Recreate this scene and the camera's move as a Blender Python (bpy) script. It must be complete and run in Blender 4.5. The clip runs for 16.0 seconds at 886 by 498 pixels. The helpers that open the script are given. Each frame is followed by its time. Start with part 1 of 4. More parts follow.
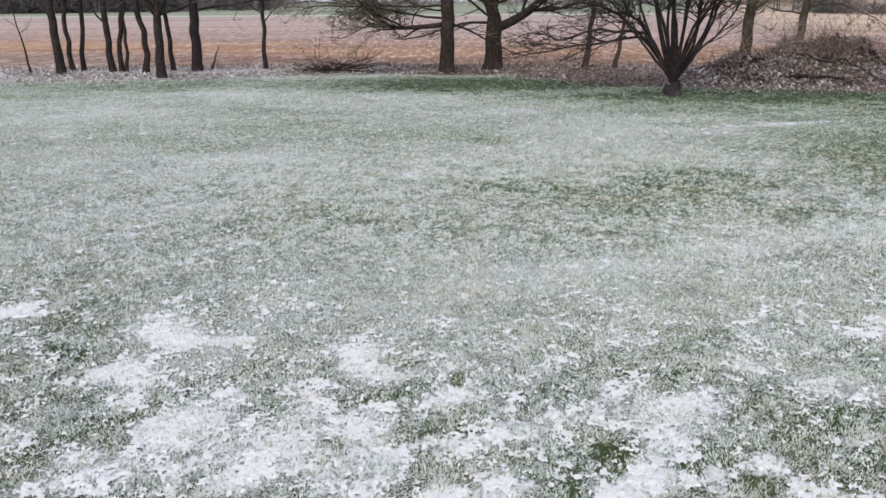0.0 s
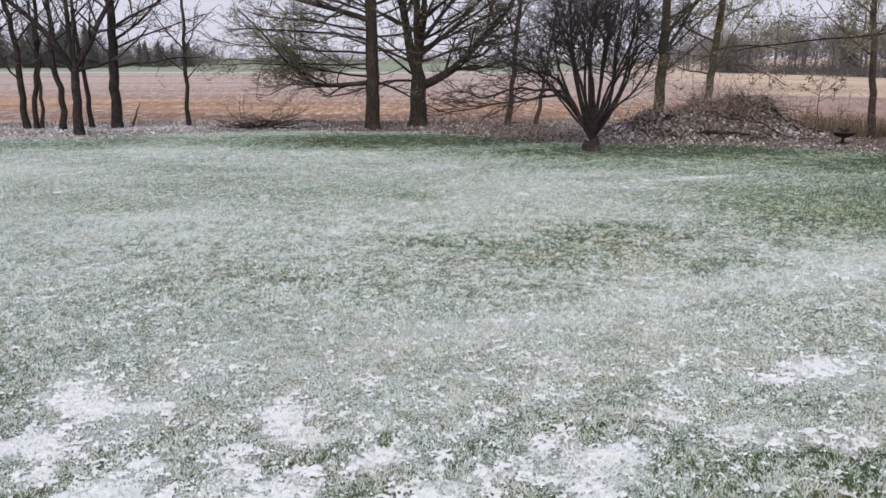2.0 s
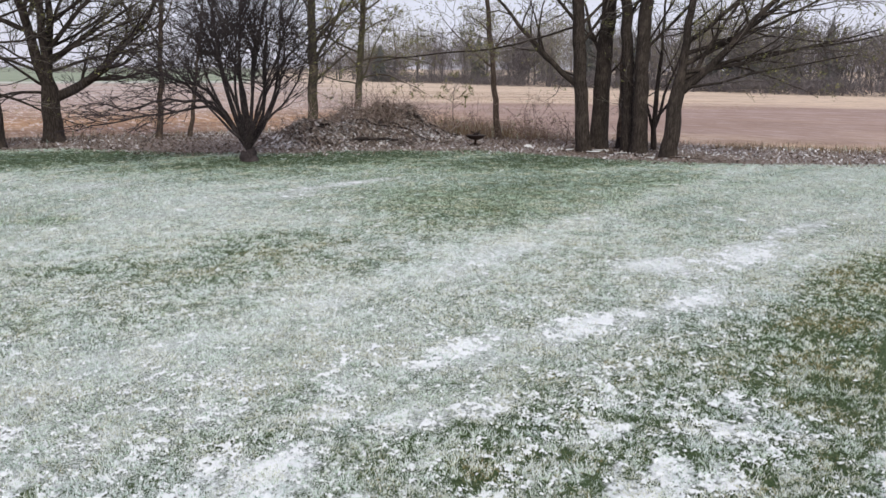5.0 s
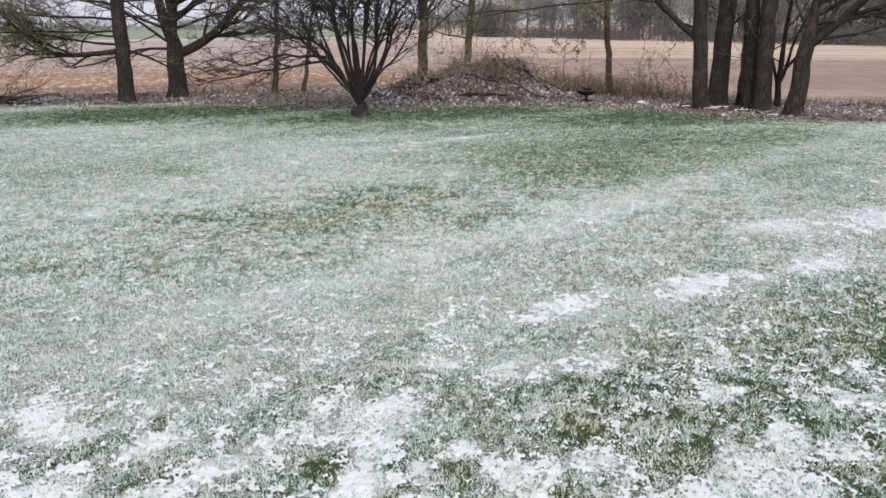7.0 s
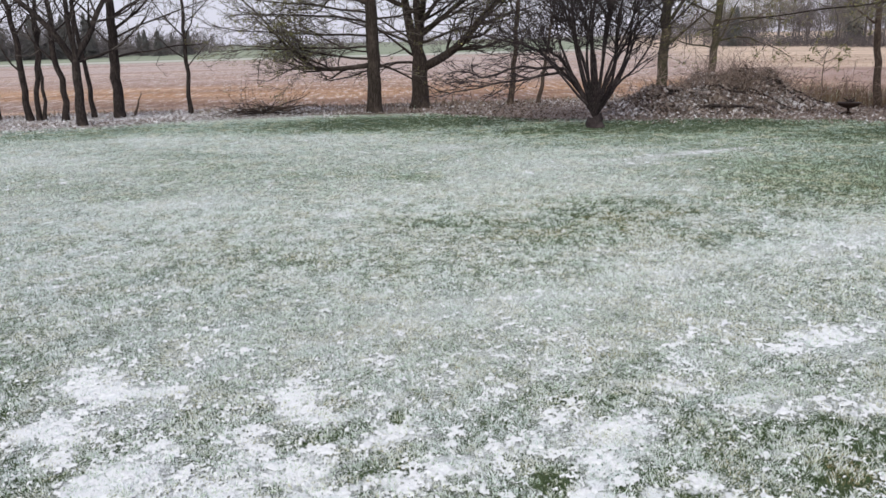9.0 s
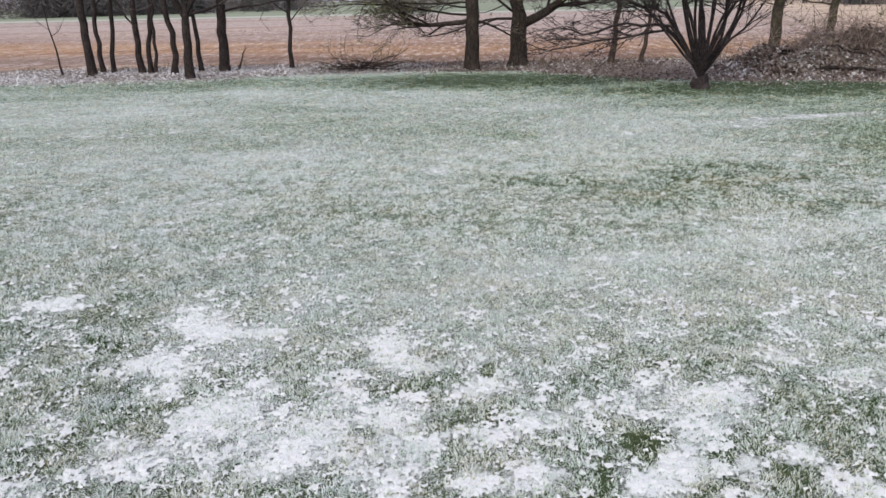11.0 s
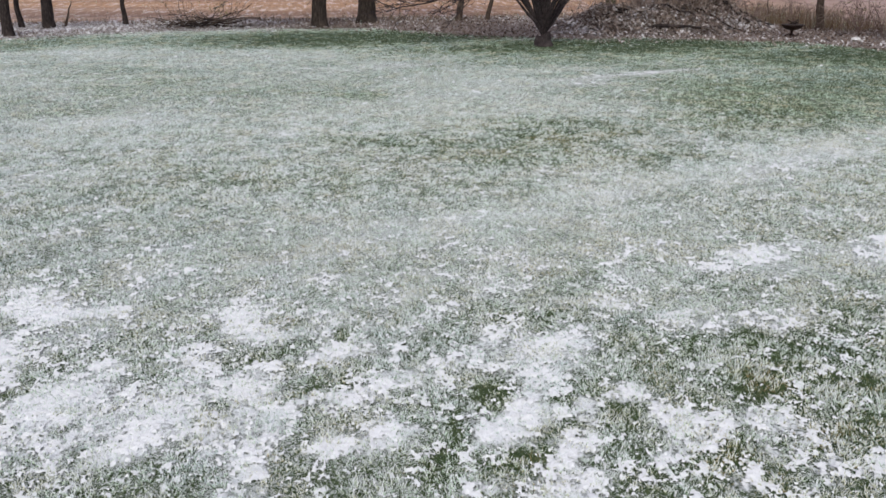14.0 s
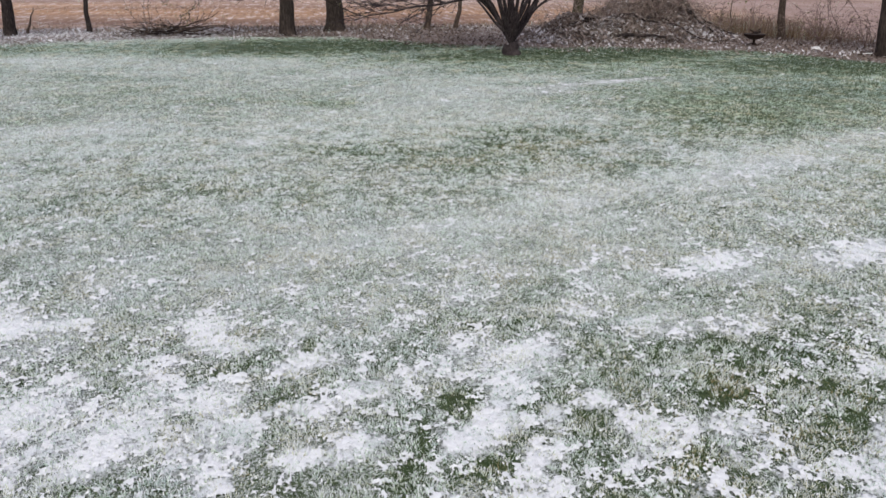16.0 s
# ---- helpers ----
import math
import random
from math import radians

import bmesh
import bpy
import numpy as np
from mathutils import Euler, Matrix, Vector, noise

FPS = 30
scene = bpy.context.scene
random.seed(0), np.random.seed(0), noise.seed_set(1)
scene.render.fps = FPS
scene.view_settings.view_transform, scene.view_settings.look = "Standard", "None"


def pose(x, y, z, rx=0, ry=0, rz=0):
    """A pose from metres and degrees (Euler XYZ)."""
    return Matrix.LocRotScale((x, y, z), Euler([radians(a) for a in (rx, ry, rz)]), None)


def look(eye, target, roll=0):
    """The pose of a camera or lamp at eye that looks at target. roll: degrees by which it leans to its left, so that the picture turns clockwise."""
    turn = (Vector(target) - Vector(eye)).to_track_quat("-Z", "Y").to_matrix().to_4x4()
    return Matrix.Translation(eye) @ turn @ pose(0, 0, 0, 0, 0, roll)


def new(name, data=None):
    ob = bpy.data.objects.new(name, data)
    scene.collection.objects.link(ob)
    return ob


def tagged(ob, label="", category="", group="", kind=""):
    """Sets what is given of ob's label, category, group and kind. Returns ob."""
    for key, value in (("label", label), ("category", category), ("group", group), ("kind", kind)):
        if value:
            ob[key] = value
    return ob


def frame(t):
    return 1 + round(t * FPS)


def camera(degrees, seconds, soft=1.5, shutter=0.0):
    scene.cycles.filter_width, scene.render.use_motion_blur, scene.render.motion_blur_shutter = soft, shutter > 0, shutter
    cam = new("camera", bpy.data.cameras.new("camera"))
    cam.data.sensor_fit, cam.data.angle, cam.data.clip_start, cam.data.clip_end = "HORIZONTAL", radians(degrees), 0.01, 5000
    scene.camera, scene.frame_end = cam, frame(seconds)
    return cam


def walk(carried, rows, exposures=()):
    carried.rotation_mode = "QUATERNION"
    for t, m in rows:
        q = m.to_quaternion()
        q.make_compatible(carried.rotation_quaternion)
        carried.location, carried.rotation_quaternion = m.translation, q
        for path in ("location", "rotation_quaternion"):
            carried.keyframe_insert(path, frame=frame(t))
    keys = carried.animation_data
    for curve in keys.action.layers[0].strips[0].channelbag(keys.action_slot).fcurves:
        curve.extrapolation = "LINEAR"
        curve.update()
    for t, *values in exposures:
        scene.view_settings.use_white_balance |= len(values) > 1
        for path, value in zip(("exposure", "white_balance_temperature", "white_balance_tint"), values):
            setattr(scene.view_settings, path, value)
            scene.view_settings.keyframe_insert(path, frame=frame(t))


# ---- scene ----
cam = camera(59.35, 16.0)
# seconds, eye x y z, pitch, roll, yaw
PATH = [
    (0, -0.000, 0.000, 2.300, -17.70, -0.33, 0.00),
    (0.5, -0.009, 0.017, 2.309, -16.18, 0.37, -3.25),
    (1, 0.006, -0.015, 2.312, -13.23, -0.14, -3.72),
    (1.5, 0.016, -0.011, 2.307, -13.38, 0.14, -3.80),
    (2, 0.026, -0.009, 2.325, -13.74, 0.09, -5.44),
    (2.5, 0.066, -0.036, 2.327, -14.20, 0.57, -10.61),
    (3, 0.094, -0.042, 2.340, -15.77, 0.78, -15.32),
    (3.5, 0.121, -0.083, 2.361, -12.53, 0.34, -20.59),
    (4, 0.154, -0.088, 2.342, -13.53, 0.34, -23.57),
    (4.2, 0.153, -0.102, 2.363, -12.95, 0.41, -25.43),
    (5.2, 0.150, -0.120, 2.360, -13.10, 0.30, -30.00),
    (6.3, 0.134, -0.129, 2.348, -13.69, 0.18, -27.34),
    (6.5, 0.134, -0.125, 2.346, -14.97, -0.07, -25.90),
    (7, 0.110, -0.109, 2.327, -16.14, -0.23, -21.90),
    (7.5, 0.089, -0.091, 2.328, -14.48, -0.53, -18.27),
    (8, 0.045, -0.076, 2.322, -13.97, -1.29, -11.71),
    (8.5, 0.041, -0.068, 2.318, -14.76, -1.59, -7.02),
    (9, 0.016, -0.032, 2.304, -15.04, -1.48, -5.00),
    (9.5, -0.005, -0.008, 2.295, -15.92, -1.40, -2.36),
    (10, -0.031, 0.006, 2.266, -16.53, -0.78, 0.49),
    (10.2, -0.032, -0.000, 2.264, -16.79, -0.74, 1.24),
    (11.25, -0.020, -0.060, 2.280, -18.20, -1.30, 2.00),
    (12.3, -0.008, -0.126, 2.342, -19.45, -1.68, 0.37),
    (12.5, -0.004, -0.133, 2.329, -19.49, -1.94, -0.02),
    (13, 0.023, -0.134, 2.348, -20.11, -1.26, -3.09),
    (13.5, 0.035, -0.114, 2.335, -20.63, -1.07, -7.49),
    (14, 0.043, -0.095, 2.328, -21.02, -0.21, -8.89),
    (14.5, 0.057, -0.091, 2.334, -20.59, 1.64, -11.42),
    (15, 0.046, -0.096, 2.317, -21.14, 2.16, -11.71),
    (15.5, 0.067, -0.098, 2.342, -20.70, 1.25, -11.18),
    (16, 0.069, -0.094, 2.334, -20.45, 0.15, -11.18),
]
walk(cam, [(t, pose(x, y, z, 90 + p, 0, w) @ pose(0, 0, 0, 0, 0, r)) for t, x, y, z, p, r, w in PATH], exposures=[(0, -0.05, 6500, 6), (2.5, -0.03, 6500, 6), (4, 0.05, 6500, 3), (7.5, 0.07, 6500, 3), (9.5, 0.0, 6500, 4), (12.5, -0.08, 6500, 5), (14.5, -0.1, 6500, 5), (16, -0.1, 6500, 6)])

# ---- world and sun: an overcast afternoon ----
world = bpy.data.worlds.new("overcast_sky")
scene.world = world
world.use_nodes = True
wn, wl = world.node_tree.nodes, world.node_tree.links
wn.clear()
sky = wn.new("ShaderNodeTexSky")
sky.sky_type, sky.sun_disc = "NISHITA", False
sky.sun_elevation, sky.sun_rotation = radians(38), radians(200)
cloud = wn.new("ShaderNodeTexNoise")
cloud.inputs["Scale"].default_value, cloud.inputs["Detail"].default_value = 2.2, 5
cramp = wn.new("ShaderNodeValToRGB")
cramp.color_ramp.elements[0].color = (0.715, 0.685, 0.86, 1)
cramp.color_ramp.elements[1].color = (0.835, 0.80, 0.985, 1)
bg_sky, bg_cloud, wadd, wout = wn.new("ShaderNodeBackground"), wn.new("ShaderNodeBackground"), wn.new("ShaderNodeAddShader"), wn.new("ShaderNodeOutputWorld")
bg_sky.inputs["Strength"].default_value = 0.015
bg_cloud.inputs["Strength"].default_value = 0.85
wl.new(sky.outputs[0], bg_sky.inputs[0])
wl.new(cloud.outputs["Fac"], cramp.inputs[0])
wl.new(cramp.outputs[0], bg_cloud.inputs[0])
wl.new(bg_sky.outputs[0], wadd.inputs[0])
wl.new(bg_cloud.outputs[0], wadd.inputs[1])
wl.new(wadd.outputs[0], wout.inputs[0])
sun = new("sun", bpy.data.lights.new("sun", "SUN"))
sun.data.energy, sun.data.angle, sun.data.color = 2.1, radians(30), (1.0, 0.945, 0.835)
sun.matrix_world = look((-10, -30, 26), (0, 0, 0))


# ---- noise on arrays ----
def hash2(i, j, s):
    v = np.sin(i * 127.1 + j * 311.7 + s * 74.7) * 43758.5453
    return v - np.floor(v)


def vnoise(x, y, s=0):
    i, j = np.floor(x), np.floor(y)
    u, v = x - i, y - j
    u, v = u * u * (3 - 2 * u), v * v * (3 - 2 * v)
    a = hash2(i, j, s) * (1 - u) + hash2(i + 1, j, s) * u
    b = hash2(i, j + 1, s) * (1 - u) + hash2(i + 1, j + 1, s) * u
    return a * (1 - v) + b * v


def fbm(x, y, scale, octaves=4, s=0):
    total, amp, norm = 0, 1.0, 0
    for k in range(octaves):
        total = total + amp * vnoise(x * scale * 2 ** k + 17 * k, y * scale * 2 ** k - 9 * k, s + k)
        norm, amp = norm + amp, amp * 0.55
    return total / norm


def step01(a, b, x):
    t = np.clip((x - a) / (b - a), 0, 1)
    return t * t * (3 - 2 * t)


# ---- plan: the edges of lawn and field, and where the snow lies ----
def lawn_edge(x):
    return np.interp(x, [-60, -11, -8, -4.3, -1.6, 2, 4.9, 7.7, 10.5, 12.3, 13.8, 14.6, 16.2, 18.3, 24, 60],
                     [22.5, 23.9, 24.4, 25.8, 25.7, 25.2, 22.3, 21.1, 20.3, 19.5, 17.6, 15.6, 14.1, 12.3, 8.5, -8])


def field_edge(x):
    return np.interp(x, [-60, -14, 4, 9, 14, 17, 20, 21.5, 26, 60], [30, 29.5, 29.5, 29, 26.5, 22.5, 17.6, 15.6, 11.5, -4])


# snow patches and bare spots: x, y, half axes, turn in degrees, strength
PACK_LEFT = [(-1.98, 5.23, .4, .24, 122, 1), (-1.49, 5.03, .28, .11, 170, .8), (-2.01, 4.54, .36, .22, 16, 1), (-1.86, 4.17, .19, .09, 117, .9), (-1.52, 3.94, .25, .22, 101, 1), (-1.44, 3.7, .14, .12,
             55, .9), (-.9, 3.7, .34, .14, 68, 1), (-.97, 3.45, .16, .12, 93, .9), (-1.16, 3.34, .1, .06, 120, 1), (-1.92, 3.64, .13, .1, 179, .9), (-.56, 4.76, .26, .15, 100, 1.1), (-.41, 4.5, .28, .1, 173, 1),
             (-1.31, 4.26, .19, .12, 119, .7), (-3.33, 5.64, .26, .2, 10, .8)]
PACK_MIDDLE = [(-.44, 4.10, .14, .12, 140, .9), (.01, 4.20, .19, .13, 8, .8), (.05, 3.66, .21, .12, 173, .9), (-.24, 3.57, .17, .10, 126, .95), (.30, 3.31, .15, .15, 88, 1), (-.39, 3.08, .13, .11, 132, .95),
               (0, 3.22, .16, .10, 172, .95), (-.66, 3.48, .16, .13, 123, .7), (-.52, 3.26, .17, .09, 171, .75), (.58, 4.46, .29, .13, 59, .6), (.50, 4.96, .20, .18, 89, .6), (.43, 3.75, .26, .09, 175, .75), (.73, 3.99, .20, .15, 179, .6)]
PACK_RIGHT = [(.89, 3.31, .28, .18, 45, 1.1), (1.41, 3.42, .26, .14, 1, .85), (1.19, 3.03, .17, .12, 6, .95), (1.62, 3.46, .15, .11, 52, .8), (1.40, 4.10, .21, .13, 20, .95), (1.15, 4.24, .20, .15, 68, .65), (1.34, 4.97, .16, .12, 4, .6),
              (1.97, 4.62, .18, .13, 166, .85), (2.34, 4.38, .22, .07, 8, .85), (2.19, 3.68, .16, .07, 19, .75), (1.74, 3.18, .18, .13, 26, .8), (2.05, 3.10, .18, .11, 14, .7), (1.63, 2.86, .17, .10, 8, .8), (2.10, 2.86, .18, .11, 41, .6),
              (3.43, 2.93, .25, .16, 27, .85)]
PACK_MID = [(5.0, 5.29, .71, .29, 4, 1.1), (3.46, 5.28, .45, .21, 26, 1.1), (2.96, 5.13, .28, .12, 178, .99), (7.14, 6.65, .59, .31, 4, .94), (6.37, 5.38, .64, .29, 12, 1.04), (8.49, 6.48, 1.3, .39,
            17, .94), (4.6, 3.3, .3, .22, 30, .94), (4.49, 5.13, .5, .12, 8, .77), (5.6, 7.98, 1.17, .3, 22, .6), (-.5, 10.49, .28, .17, 157, .75), (-2.16, 5.86, .32, .13, 42, .65), (-1.26, 6.21, .22, .11, 168,
            .6), (-1.34, 5.42, .29, .09, 15, .65), (-.64, 5.69, .22, .17, 149, .55)]
PACK_BAND = [(1.20, 6.59, .75, .17, 6, .62), (2.92, 7.07, .27, .15, 179, .6), (-3.05, 8.88, .39, .2, 30, .5), (.14, 5.85, .07, .06, 102, .95), (-3.03, 6.08, .1, .06, 140, .85), (10.44, 7.25, .9, .25, 15, .8), (5.90, 4.31, .30, .05, 1, .6), (5.09, 4.02, .14, .08, 0, .6)]
PACK_FAR = [(6.5, 14.95, 1.6, .19, 17, 1.6), (5.11, 14.10, 1.38, .35, 33, .8), (2.62, 17.02, 2.2, .4, 0, .8), (7.53, 11.87, 1.6, .3, 10, .8), (-6.53, 13.85, 1.2, .2, 0, .8), (-2.52, 11.6, .6, .15, 0, .8), (9.07, 16.40, 1.4, .3, 0, .8), (-3.03, 19.38, 2.2, .2, 0, .8)]
BARE = [(3.39, 9.99, 1.25, .9, 15, .55), (1.08, 9.84, .8, .33, 171, .42), (2.79, 8.97, 1.5, .6, 175, .30), (4.2, 8.6, .8, .45, 40, .3), (.77, 13.37, .5, .33, 153, .35), (1.4, 22.9, 5.4, 2.2, 0, .92), (8.2, 19.8, 5.6, 1.8, 0, .9), (13.6, 16.4, 3.6, 2.0, 0, .8)]
BARE_SIDE = [(10.0, 12.8, 4.2, 2.2, 15, .38), (6.0, 17.4, 3.0, 1.0, 0, .25), (-9.56, 22.22, 4.0, .7, 0, .35), (-7.0, 23.2, 7.0, 1.4, 0, .45),
             (-2.58, 4.87, .22, .12, 133, .5), (6.6, 10.4, 2.6, .9, 10, .4)]
BARE_RIGHT = [(7.30, 4.3, 1.6, .5, 12, .85), (9.2, 5.1, 2.0, .5, 15, .9), (6.1, 3.3, 1.1, .5, 10, .8), (7.2, 2.6, 1.2, .6, 0, .5), (4.3, 2.6, .5, .3, 0, .5)]


# small tufts of olive grass standing clear of the snow
TUFTS = [(.62, 3.23, .18, .05, 85, 1), (.48, 2.96, .11, .05, 81, .8), (.93, 2.99, .08, .07, 56, .95), (1.50, 3.25, .12, .08, 58, 1), (.89, 3.56, .13, .08, 74, .9), (1.92, 2.83, .13, .08, 41, .9), (2.45, 3.44, .20, .11, 49, .8), (1.26, 3.45, .07, .05, 15, .8),
         (1.45, 3.56, .08, .07, 30, .75), (.09, 4.46, .07, .05, 93, .9), (.32, 4.03, .15, .05, 86, .6), (1.50, 4.51, .07, .04, 70, .8), (2.28, 3.90, .11, .07, 51, .7), (2.65, 3.94, .18, .07, 57, .6), (-.41, 4.21, .23, .05, 36, .55)]


def blobs(x, y, rows, sharp, ragged=1.0):
    # the greatest of many soft ellipses with wavering rims
    wob = ragged * ((fbm(x, y, 3.2, 3, 5) - .5) * 1.6 + (fbm(x, y, 12.0, 2, 8) - .5) * 1.0)
    best = np.zeros_like(x)
    for cx, cy, rx, ry, turn, weight in rows:
        c, n = math.cos(radians(turn)), math.sin(radians(turn))
        u, v = (x - cx) * c + (y - cy) * n, (y - cy) * c - (x - cx) * n
        d = np.sqrt((u / rx) ** 2 + (v / ry) ** 2) + wob
        best = np.maximum(best, weight * (1 - step01(1 - sharp, 1 + sharp, d)))
    return best


def snow_at(x, y):
    # pack: how far closed snow holds, dust: snow on the blades, both 0 to 1
    bare = np.maximum(blobs(x, y, BARE + BARE_SIDE + BARE_RIGHT, .6, .5), blobs(x, y, TUFTS, .8, 1.0))
    near = 1 - step01(3.6, 7.6, np.hypot(x * .6, y))
    patchy = step01(.46, .64, fbm(x, y, 2.6, 3, 3)) * (.15 + .85 * near)
    pack = np.maximum(1.2 * blobs(x, y, PACK_LEFT + PACK_MIDDLE + PACK_RIGHT, .75, .9), .9 * blobs(x, y, PACK_MID + PACK_BAND, .9, 1.1))
    pack = np.maximum(pack, np.maximum(.84 * patchy, .5 * blobs(x, y, PACK_FAR, .8)))
    pack = np.maximum(pack, .17 + .22 * near + .10 * (1 - step01(3.2, 4.3, np.hypot(x, y))) * step01(-.8, .6, x) * step01(3.5, 1.8, x)) * (1 - np.clip(bare * 1.1, 0, 1))
    track = np.abs((y - 6.3) - .40 * (x - .4)) / 1.08
    ring = np.hypot(x * .7, y)
    dust = .61 - .03 * near + .10 * step01(4.0, 5.0, ring) * step01(8.6, 6.6, ring) * step01(-3.2, -1.6, x) * step01(4.5, 2.5, x) + .04 * step01(4.2, 5.2, y) * step01(8.5, 6.5, y) + .05 * step01(6, 9, y) - .10 * step01(4, 9, x) * step01(7, 10, y) + .03 * step01(2, -1, x) + .06 * step01(2, 5, x) * step01(4.5, 6.5, y) * step01(12, 10, y) - .24 * step01(1.6, 3.4, x) * step01(4.8, 3.4, y) + .12 * np.exp(-(track / .35) ** 2) * step01(-1, 1, x) + .3 * (fbm(x, y, .35, 4, 11) - .5) + .25 * (fbm(x * .5, y, 1.6, 3, 12) - .5)
    dust = dust * (1 - .82 * bare) + .55 * np.clip(pack - .25, 0, 1)
    return np.clip(pack, 0, 1.3), np.clip(dust, 0, 1)


def grain_at(x, y):
    # the lumpy hold of single tufts
    wx, wy = x + .05 * (fbm(x, y, 9, 2, 90) - .5) + .02 * (fbm(x, y, 31, 2, 92) - .5), y + .05 * (fbm(x, y, 9, 2, 91) - .5) + .02 * (fbm(x, y, 31, 2, 93) - .5)
    return .22 * fbm(wx, wy, 6.5, 2, 80) + .38 * fbm(wx, wy, 19.0, 2, 82) + .40 * fbm(x, y, 50.0, 2, 84) - .5


def height_at(x, y):
    # soft undulation of lawn and field
    return .05 * (fbm(x, y, .12, 3, 21) - .5) * step01(2, 6, y) + .02 * (fbm(x, y, .9, 3, 22) - .5)


# ---- materials ----
def material(name):
    m = bpy.data.materials.new(name)
    m.use_nodes = True
    return m, m.node_tree.nodes, m.node_tree.links, m.node_tree.nodes["Principled BSDF"]


def link(ln, a, b):
    ln.new(a, b)


def coords(nd, ln, scale=(1, 1, 1), rot=0.0):
    tc, mp = nd.new("ShaderNodeTexCoord"), nd.new("ShaderNodeMapping")
    mp.inputs["Scale"].default_value = scale
    mp.inputs["Rotation"].default_value = (0, 0, rot)
    ln.new(tc.outputs["Object"], mp.inputs[0])
    return mp.outputs[0]


def noise_tex(nd, ln, vec, scale, detail=4, rough=.6):
    n = nd.new("ShaderNodeTexNoise")
    n.inputs["Scale"].default_value, n.inputs["Detail"].default_value, n.inputs["Roughness"].default_value = scale, detail, rough
    ln.new(vec, n.inputs["Vector"])
    return n.outputs["Fac"]


def ramp(nd, ln, fac, stops):
    r = nd.new("ShaderNodeValToRGB")
    el = r.color_ramp.elements
    while len(el) < len(stops):
        el.new(.5)
    for e, (p, c) in zip(el, stops):
        e.position, e.color = p, (*c, 1) if len(c) == 3 else c
    ln.new(fac, r.inputs[0])
    return r.outputs[0]


def mixc(nd, ln, fac, a, b, mode="MIX"):
    m = nd.new("ShaderNodeMix")
    m.data_type, m.blend_type = "RGBA", mode
    for sock, v in ((m.inputs[0], fac), (m.inputs[6], a), (m.inputs[7], b)):
        if isinstance(v, (int, float)):
            sock.default_value = v
        elif isinstance(v, tuple):
            sock.default_value = (*v, 1)
        else:
            ln.new(v, sock)
    return m.outputs[2]


def calc(nd, ln, op, a, b=0.0, clamp=False):
    m = nd.new("ShaderNodeMath")
    m.operation, m.use_clamp = op, clamp
    for sock, v in zip(m.inputs, (a, b)):
        if isinstance(v, (int, float)):
            sock.default_value = v
        else:
            ln.new(v, sock)
    return m.outputs[0]


def ranged(nd, ln, v, a, b, c=0.0, d=1.0):
    m = nd.new("ShaderNodeMapRange")
    m.interpolation_type = "SMOOTHSTEP"
    for k, q in enumerate((a, b, c, d)):
        m.inputs[k + 1].default_value = q
    ln.new(v, m.inputs[0])
    return m.outputs[0]


def attr(nd, name):
    a = nd.new("ShaderNodeAttribute")
    a.attribute_name = name
    return a.outputs["Fac"]


def bump(nd, ln, bsdf, h, strength, distance):
    b = nd.new("ShaderNodeBump")
    b.inputs["Strength"].default_value, b.inputs["Distance"].default_value = strength, distance
    ln.new(h, b.inputs["Height"])
    ln.new(b.outputs[0], bsdf.inputs["Normal"])


SNOW = (0.80, 0.83, 0.845)
FROSTED = (0.52, 0.655, 0.505)


